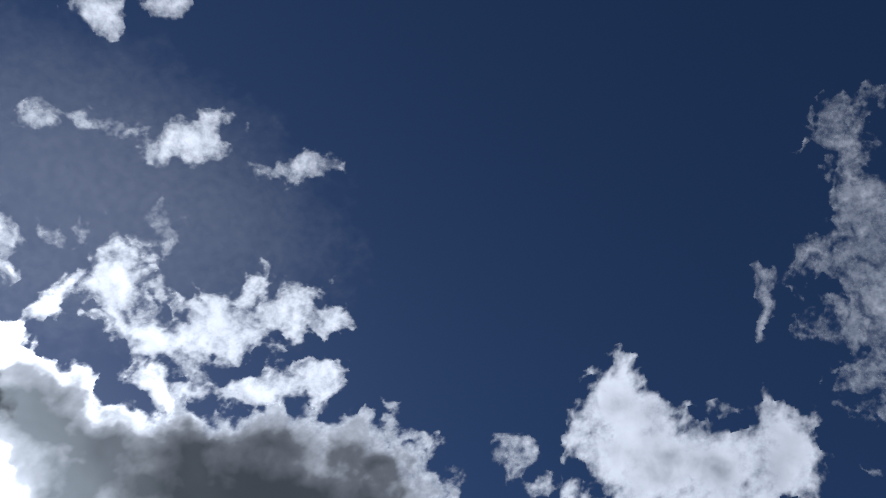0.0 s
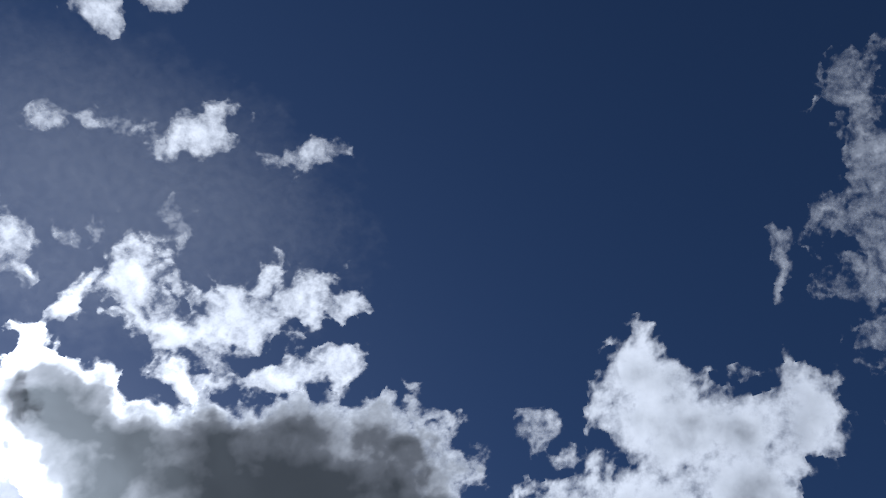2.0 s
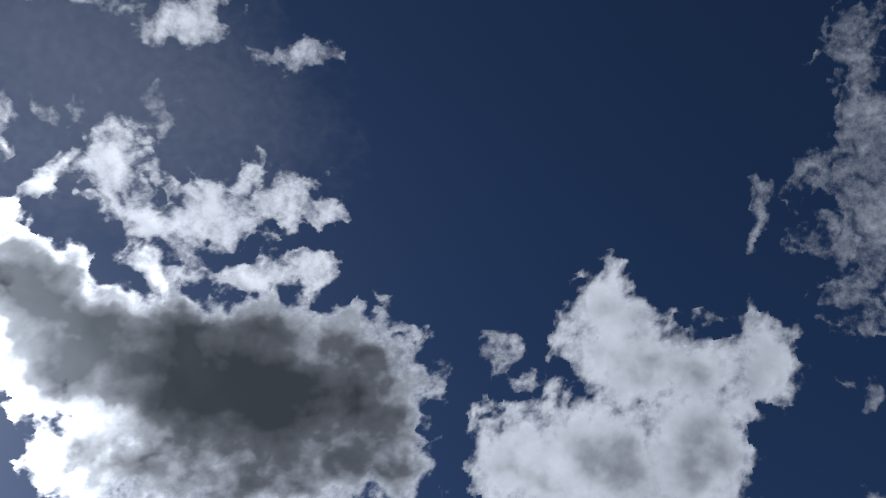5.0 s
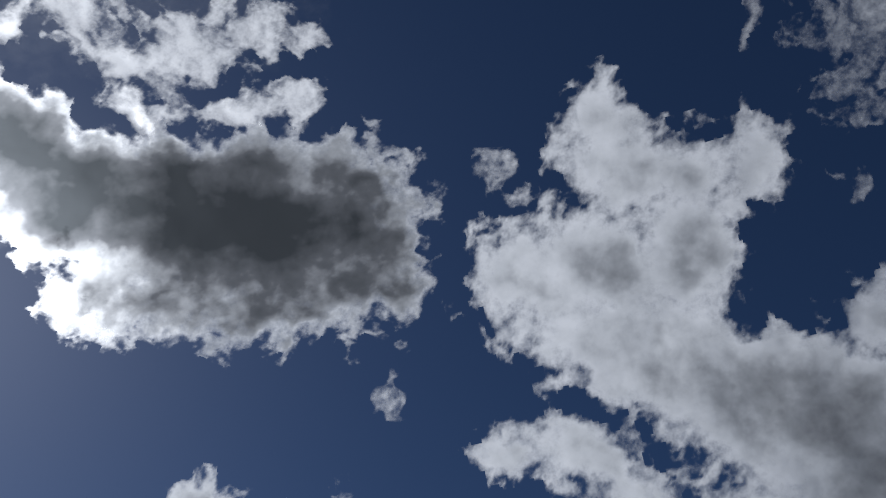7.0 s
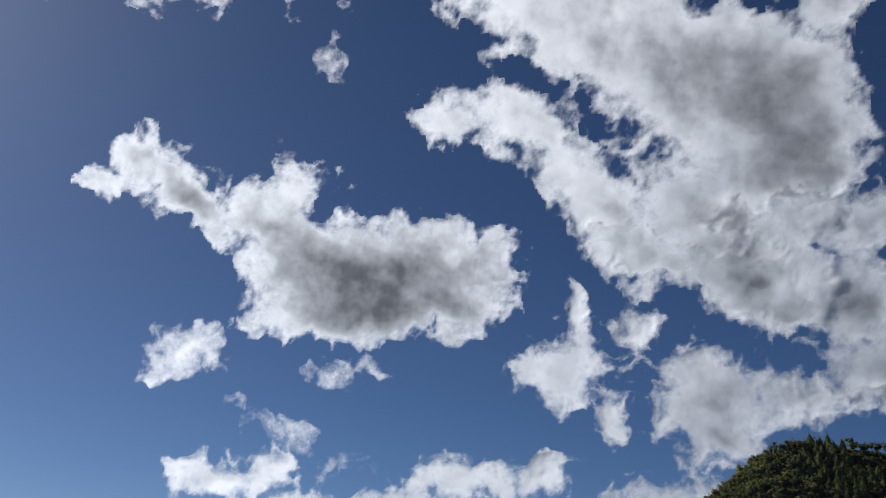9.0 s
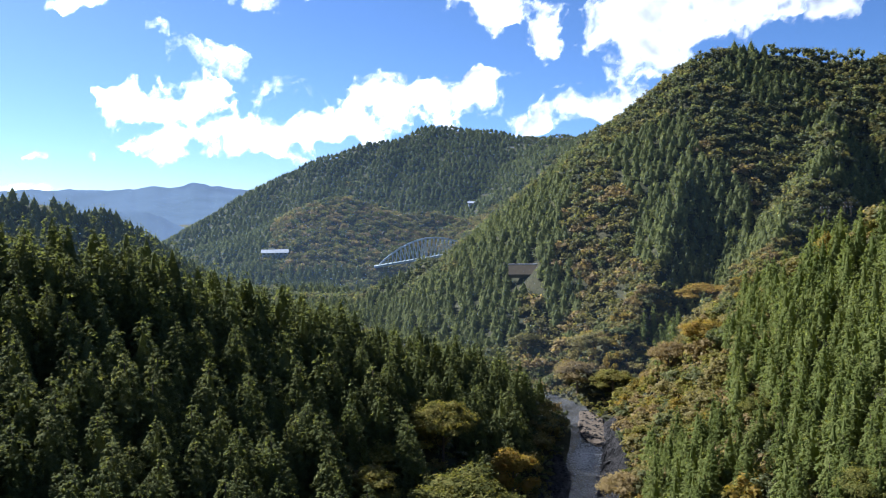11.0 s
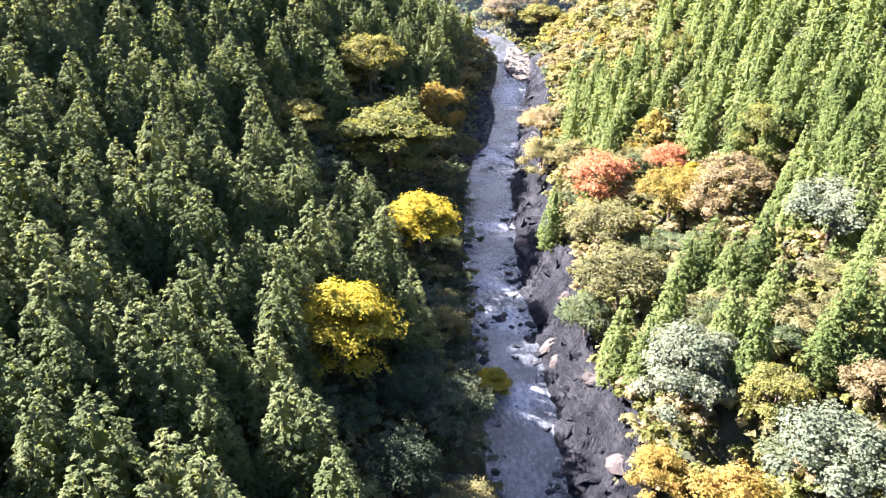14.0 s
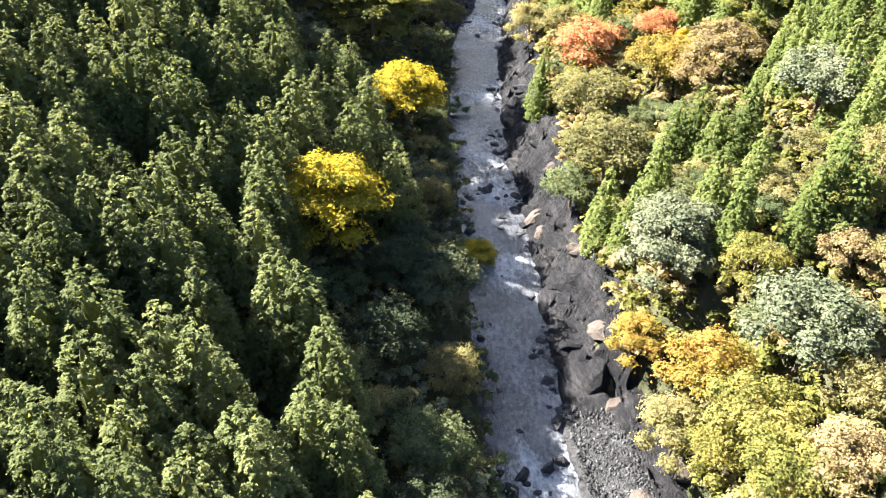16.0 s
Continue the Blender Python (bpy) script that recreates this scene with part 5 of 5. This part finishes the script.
def build_gravel():
    """A bar of pebbles on the inner bank, with its stones."""
    rng = np.random.default_rng(8)
    ys, us = np.linspace(39.5, 56, 60), np.linspace(3.0, 10.5, 30)
    verts, faces = [], []
    for y in ys:
        for u in us:
            edge = min(1, (y - 39.5) / 3, (56 - y) / 4, (u - 3.0) / 2.2, (10.6 - u) / 1.5)
            x = float(stream_at(y)) + u
            verts.append((x, y, 0.0 + 0.55 * max(edge, 0) + 0.05 * (u - 3) + 0.12 * noise.noise((x * 1.3, y * 1.3, 4))))
    m = len(us)
    for i in range(len(ys) - 1):
        for j in range(m - 1):
            faces.append((i * m + j, i * m + j + 1, (i + 1) * m + j + 1, (i + 1) * m + j))
    tagged(part("gravel_bar", mesh_of("gravel_bar", verts, faces, True), GRAVEL), "grey gravel bar at the inner bend of the stream", "gravel", kind="structure")
    stones = []
    octa = np.array([[1, 0, 0], [0, 1, 0], [-1, 0, 0], [0, -1, 0], [0, 0, 1], [0, 0, -1.0]])
    for _ in range(3200):
        y, u = rng.uniform(40, 55.5), rng.uniform(3.6, 10)
        x = float(stream_at(y)) + u
        size = 0.05 + 0.22 * rng.uniform() ** 4
        a = rng.uniform(0, 6.28)
        turn = np.array([[math.cos(a), -math.sin(a), 0], [math.sin(a), math.cos(a), 0], [0, 0, 1]])
        stones.append(octa * size * rng.uniform(0.6, 1.3, (6, 3)) * np.array([1.4, 1, 0.7]) @ turn.T + np.array([x, y, 0.55 + 0.05 * (u - 3)]))
    tagged(part("pebbles", stone_mesh("pebbles", stones), STONES), "loose grey pebbles and cobbles on the bar", "pebbles", kind="stuff")


build_gravel()


def build_bar(name, label, category, mat, y0, y1, u0, u1, high, stones, seed):
    """A low bar of stones or sand beside the stream, from u0 to u1 off its middle line."""
    rng = np.random.default_rng(seed)
    ys, us = np.linspace(y0, y1, 50), np.linspace(u0, u1, 16)
    y, u = np.meshgrid(ys, us, indexing="ij")
    u = u0 + (u - u0) * (0.3 + 0.7 * np.sin(math.pi * (y - y0) / (y1 - y0)) ** 0.7) + fbm(y / 4, y * 0, seed + 9, 2) * 0.8
    x = stream_at(y) + u
    edge = np.clip(np.minimum((y - y0) * (y1 - y) / 60, (u - u0) * (u1 - u) / 4), 0, 1)
    z = np.where(np.abs(u) > 5.2, np.maximum(land(x, y), 0) + 0.1, 0) - 0.3 + (high + 0.3) * edge + 0.25 * fbm(x / 2, y / 2, seed, 3)
    n = len(us)
    i, j = np.meshgrid(np.arange(len(ys) - 1), np.arange(n - 1), indexing="ij")
    faces = np.stack([i * n + j, i * n + j + 1, (i + 1) * n + j + 1, (i + 1) * n + j], -1).reshape(-1, 4)
    tagged(part(name, mesh_of(name, np.stack([x, y, z], -1).reshape(-1, 3), faces), mat), label, category, kind="structure")
    octa = np.array([[1, 0, 0], [0, 1, 0], [-1, 0, 0], [0, -1, 0], [0, 0, 1], [0, 0, -1.0]])
    stones_at = []
    for _ in range(stones):
        k, m = int(rng.integers(2, 48)), int(rng.integers(1, n - 1))
        size = 0.25 + 0.55 * rng.uniform() ** 3
        stones_at.append(octa * size * rng.uniform(0.6, 1.3, (6, 3)) * np.array([1.2, 1, 0.7]) + np.array([x[k, m], y[k, m], z[k, m]]) + rng.uniform(-0.4, 0.4, 3) * np.array([1, 1, 0]))
    tagged(part("cobbles", stone_mesh("cobbles", stones_at), STONES), "loose grey cobbles on the stony bar", "cobbles", kind="stuff")


build_bar("cobble_bar", "dark grey cobble bar under the wooded bank", "gravel", GRAVEL, 152, 202, -8.6, -2.6, 0.5, 220, 3)
build_bar("sand_beach", "pale tan sand and stone beach at the bend", "beach", SAND, 250, 212, 5.4, -2.8, 0.6, 120, 4)


# ---- undergrowth on the lower slopes ----
def plant_undergrowth():
    shapes = [broad_crown(200 + s, 3.2, 2.1, 4, 22, 0.44, 0.7) for s in range(5)]
    g = np.random.default_rng(12)
    x, y = np.meshgrid(np.arange(-30, 110, 3.0), np.arange(22, 320, 3.0))
    x, y = x.ravel() + g.uniform(-1, 1, x.size), y.ravel() + g.uniform(-1, 1, x.size)
    x2, y2 = np.meshgrid(np.arange(10, 80, 2.0), np.arange(30, 235, 2.0))
    x2, y2 = x2.ravel() + g.uniform(-0.9, 0.9, x2.size), y2.ravel() + g.uniform(-0.9, 0.9, x2.size)
    d2, _, s2 = segment_far(x2, y2, STREAM)
    edge = (s2 < 0) & (d2 > 10.5) & (d2 < 42)
    x, y = np.concatenate([x, x2[edge]]), np.concatenate([y, y2[edge]])
    d, _, side = segment_far(x, y, STREAM)
    bar = (y > 38) & (y < 57) & (side < 0) & (d < 13)
    right = (side < 0) & (d > np.where(y > 238, 4.3, 10.5)) & (d < 44) & ~bar
    lft = (side > 0) & (d > np.where(y > 140, 6.4, 4.1)) & (d < 34) & ((y < 245) | (d < 14))
    pick = g.integers(0, 8, x.size)
    for nm, sel, col, words in (("bank_scrub", right & (pick < 3), "olive", "low olive scrub covering the bank"), ("bank_grass", right & (pick >= 3) & (pick < 5), "tan", "dry tan grass and scrub on the bank"),
                                ("green_scrub", right & (pick >= 5), "yellow_green", "low yellow-green scrub covering the slope"), ("shady_scrub", lft & (pick < 3), "green", "green shrubs overhanging the stream"), ("pale_scrub", lft & (pick >= 3) & (pick < 5), "pale", "grey-green shrubs overhanging the stream"), ("mixed_scrub", lft & (pick >= 5), "olive", "olive shrubs overhanging the stream")):
        place_many(nm, shapes, x[sel], y[sel], 0.6, 1.2, LEAF[col], words, "shrubs", 0.4)


plant_undergrowth()


# ---- the arch bridge far up the valley ----
def beam(bm, a, b, w, h=None):
    """A straight bar from a to b."""
    a, b, h = Vector(a), Vector(b), h or w
    m = (b - a).to_track_quat("Z", "Y").to_matrix().to_4x4()
    r = bmesh.ops.create_cube(bm, size=1.0)
    bmesh.ops.transform(bm, matrix=Matrix.Translation((a + b) / 2) @ m @ Matrix.Diagonal((w, h, (b - a).length, 1)), verts=r["verts"])


def build_bridge():
    p, q = Vector(at(-3.61, -4.05, 600)), Vector(at(2.95, -3.05, 606))
    along, rise, n = q - p, 13.5, 22
    root = tagged(new("arch_bridge"), "pale blue-green steel arch bridge across the valley", "bridge")
    across = Vector((-along.y, along.x, 0)).normalized()

    def arch(k, off, drop=0.0):
        t = k / n
        return p + along * t + Vector((0, 0, rise * 4 * t * (1 - t) - drop * (1 if 0 < k < n else 0))) + across * off

    def deck(k, off):
        return p + along * (k / n) + across * off - Vector((0, 0, 1.0))
    for off in (-3.5, 3.5):
        bm = bmesh.new()
        for k in range(n):
            beam(bm, arch(k, off), arch(k + 1, off), 0.7, 0.9)
        part("arch_rib", bm, STEEL, root)
        for k in range(1, n):
            bm = bmesh.new()
            beam(bm, arch(k, off), deck(k, off), 0.32)
            part("hanger", bm, STEEL, root)
            bm = bmesh.new()
            beam(bm, arch(k, off), deck(k + (1 if k < n / 2 else -1), off), 0.28)
            part("diagonal", bm, STEEL, root)
    for k in range(2, n - 1, 2):
        bm = bmesh.new()
        beam(bm, arch(k, -3.5), arch(k, 3.5), 0.4)
        part("cross_brace", bm, STEEL, root)
    bm = bmesh.new()
    beam(bm, p - along * 0.06 - Vector((0, 0, 1.2)), q + along * 0.12 - Vector((0, 0, 1.2)), 8.0, 1.4)
    part("deck", bm, STEEL, root)
    for k in (0, n):
        bm = bmesh.new()
        f = deck(k, 0)
        beam(bm, f - Vector((0, 0, 26)), f - Vector((0, 0, 0.8)), 5, 2.5)
        part("pier", bm, CONCRETE, root)


build_bridge()


def house(x, y, z, length, depth, storey, turn, label, windows):
    root = tagged(new("house"), label, "house", "houses in the valley")
    bm = bmesh.new()
    bmesh.ops.create_cube(bm, size=1.0, matrix=pose(0, 0, storey / 2 - 1) @ Matrix.Diagonal((length, depth, storey + 2, 1)))
    part("wall", bm, PALE_WALL, root)
    bm = bmesh.new()
    hl, hd, e = length / 2 + 0.8, depth / 2 + 0.8, storey
    vs = [bm.verts.new(v) for v in ((-hl, -hd, e), (hl, -hd, e), (hl, hd, e), (-hl, hd, e), (-hl, 0, e + depth * 0.28), (hl, 0, e + depth * 0.28))]
    for f in ((0, 1, 5, 4), (2, 3, 4, 5), (0, 4, 3), (1, 2, 5), (3, 2, 1, 0)):
        bm.faces.new([vs[i] for i in f])
    part("roof", bm, ROOF, root)
    for i in range(windows):
        bm = bmesh.new()
        bmesh.ops.create_cube(bm, size=1.0, matrix=pose(-length / 2 + length * (i + 0.5) / windows, -depth / 2 - 0.05, storey * 0.55) @ Matrix.Diagonal((length / windows * 0.55, 0.12, storey * 0.4, 1)))
        part("window", bm, ROCK_DARK, root, "dark window")
    root.matrix_world = pose(x, y, z, 0, 0, turn)


for az, el, r, ln, dp, st, turn, n in ((-10.86, -3.35, 628, 19, 8, 2.0, 8, 6), (1.9, 0.4, 800, 8, 6, 2.6, -5, 3), (3.0, 1.2, 850, 8, 6, 2.6, 0, 3), (0.4, -0.3, 760, 7, 5, 2.6, 10, 2)):
    hx, hy, hz = at(az, el, r)
    house(hx, hy, float(land(hx, hy)) + 0.6, ln, dp, st, turn, "long pale house with a light roof on the terraces", n)


def build_retaining_wall():
    """A pale wall that holds a yard on the far slope, with its coping."""
    root = tagged(new("retaining_wall"), "pale concrete retaining wall below a yard on the slope", "wall")
    foot, top = at(6.92, 0, 357), at(6.92, 0, 361)
    low = float(land(foot[0], foot[1])) + 0.2
    rise = 3.9
    run = math.hypot(top[0] - foot[0], top[1] - foot[1])
    bm = bmesh.new()
    bmesh.ops.create_cube(bm, size=1.0, matrix=pose(0, run / 2, rise / 2 - 0.8, math.degrees(math.atan2(rise, run))) @ Matrix.Diagonal((17.5, math.hypot(run, rise), 2.4, 1)))
    bmesh.ops.bevel(bm, geom=bm.edges[:], offset=0.08, segments=1, affect="EDGES")
    part("wall_face", bm, TAN_WALL, root)
    bm = bmesh.new()
    bmesh.ops.create_cube(bm, size=1.0, matrix=pose(0, run + 0.4, rise + 0.35) @ Matrix.Diagonal((17.9, 0.8, 0.5, 1)))
    part("coping", bm, PALE_WALL, root)
    root.matrix_world = pose(foot[0], foot[1], low, 0, 0, -7)


build_retaining_wall()


def power_pole(x, y, height):
    """Two posts joined by cross arms."""
    root = tagged(new("power_pole"), "grey twin-post power pole on the ridge", "power pole", "power poles")
    for off in (-1.4, 1.4):
        bm = bmesh.new()
        bmesh.ops.create_cone(bm, segments=8, radius1=0.16, radius2=0.10, depth=height, matrix=pose(off, 0, height / 2), cap_ends=True)
        part("post", bm, CONCRETE, root)
    for q in (0.80, 0.93):
        bm = bmesh.new()
        bmesh.ops.create_cube(bm, size=1.0, matrix=pose(0, 0, height * q) @ Matrix.Diagonal((4.2, 0.14, 0.16, 1)))
        arm = part("cross_arm", bm, CONCRETE, root)
        for k in (-2.1, -0.7, 0.7, 2.1):
            bm = bmesh.new()
            bmesh.ops.create_cone(bm, segments=6, radius1=0.08, radius2=0.05, depth=0.35, matrix=pose(k, 0, height * q + 0.35), cap_ends=True)
            part("insulator", bm, PALE_WALL, arm)
    root.matrix_world = pose(x, y, float(land(x, y)) - 0.5, 0, 0, 15)


power_pole(144.8, 294.3, 12.5)
power_pole(158.9, 305.1, 12.0)
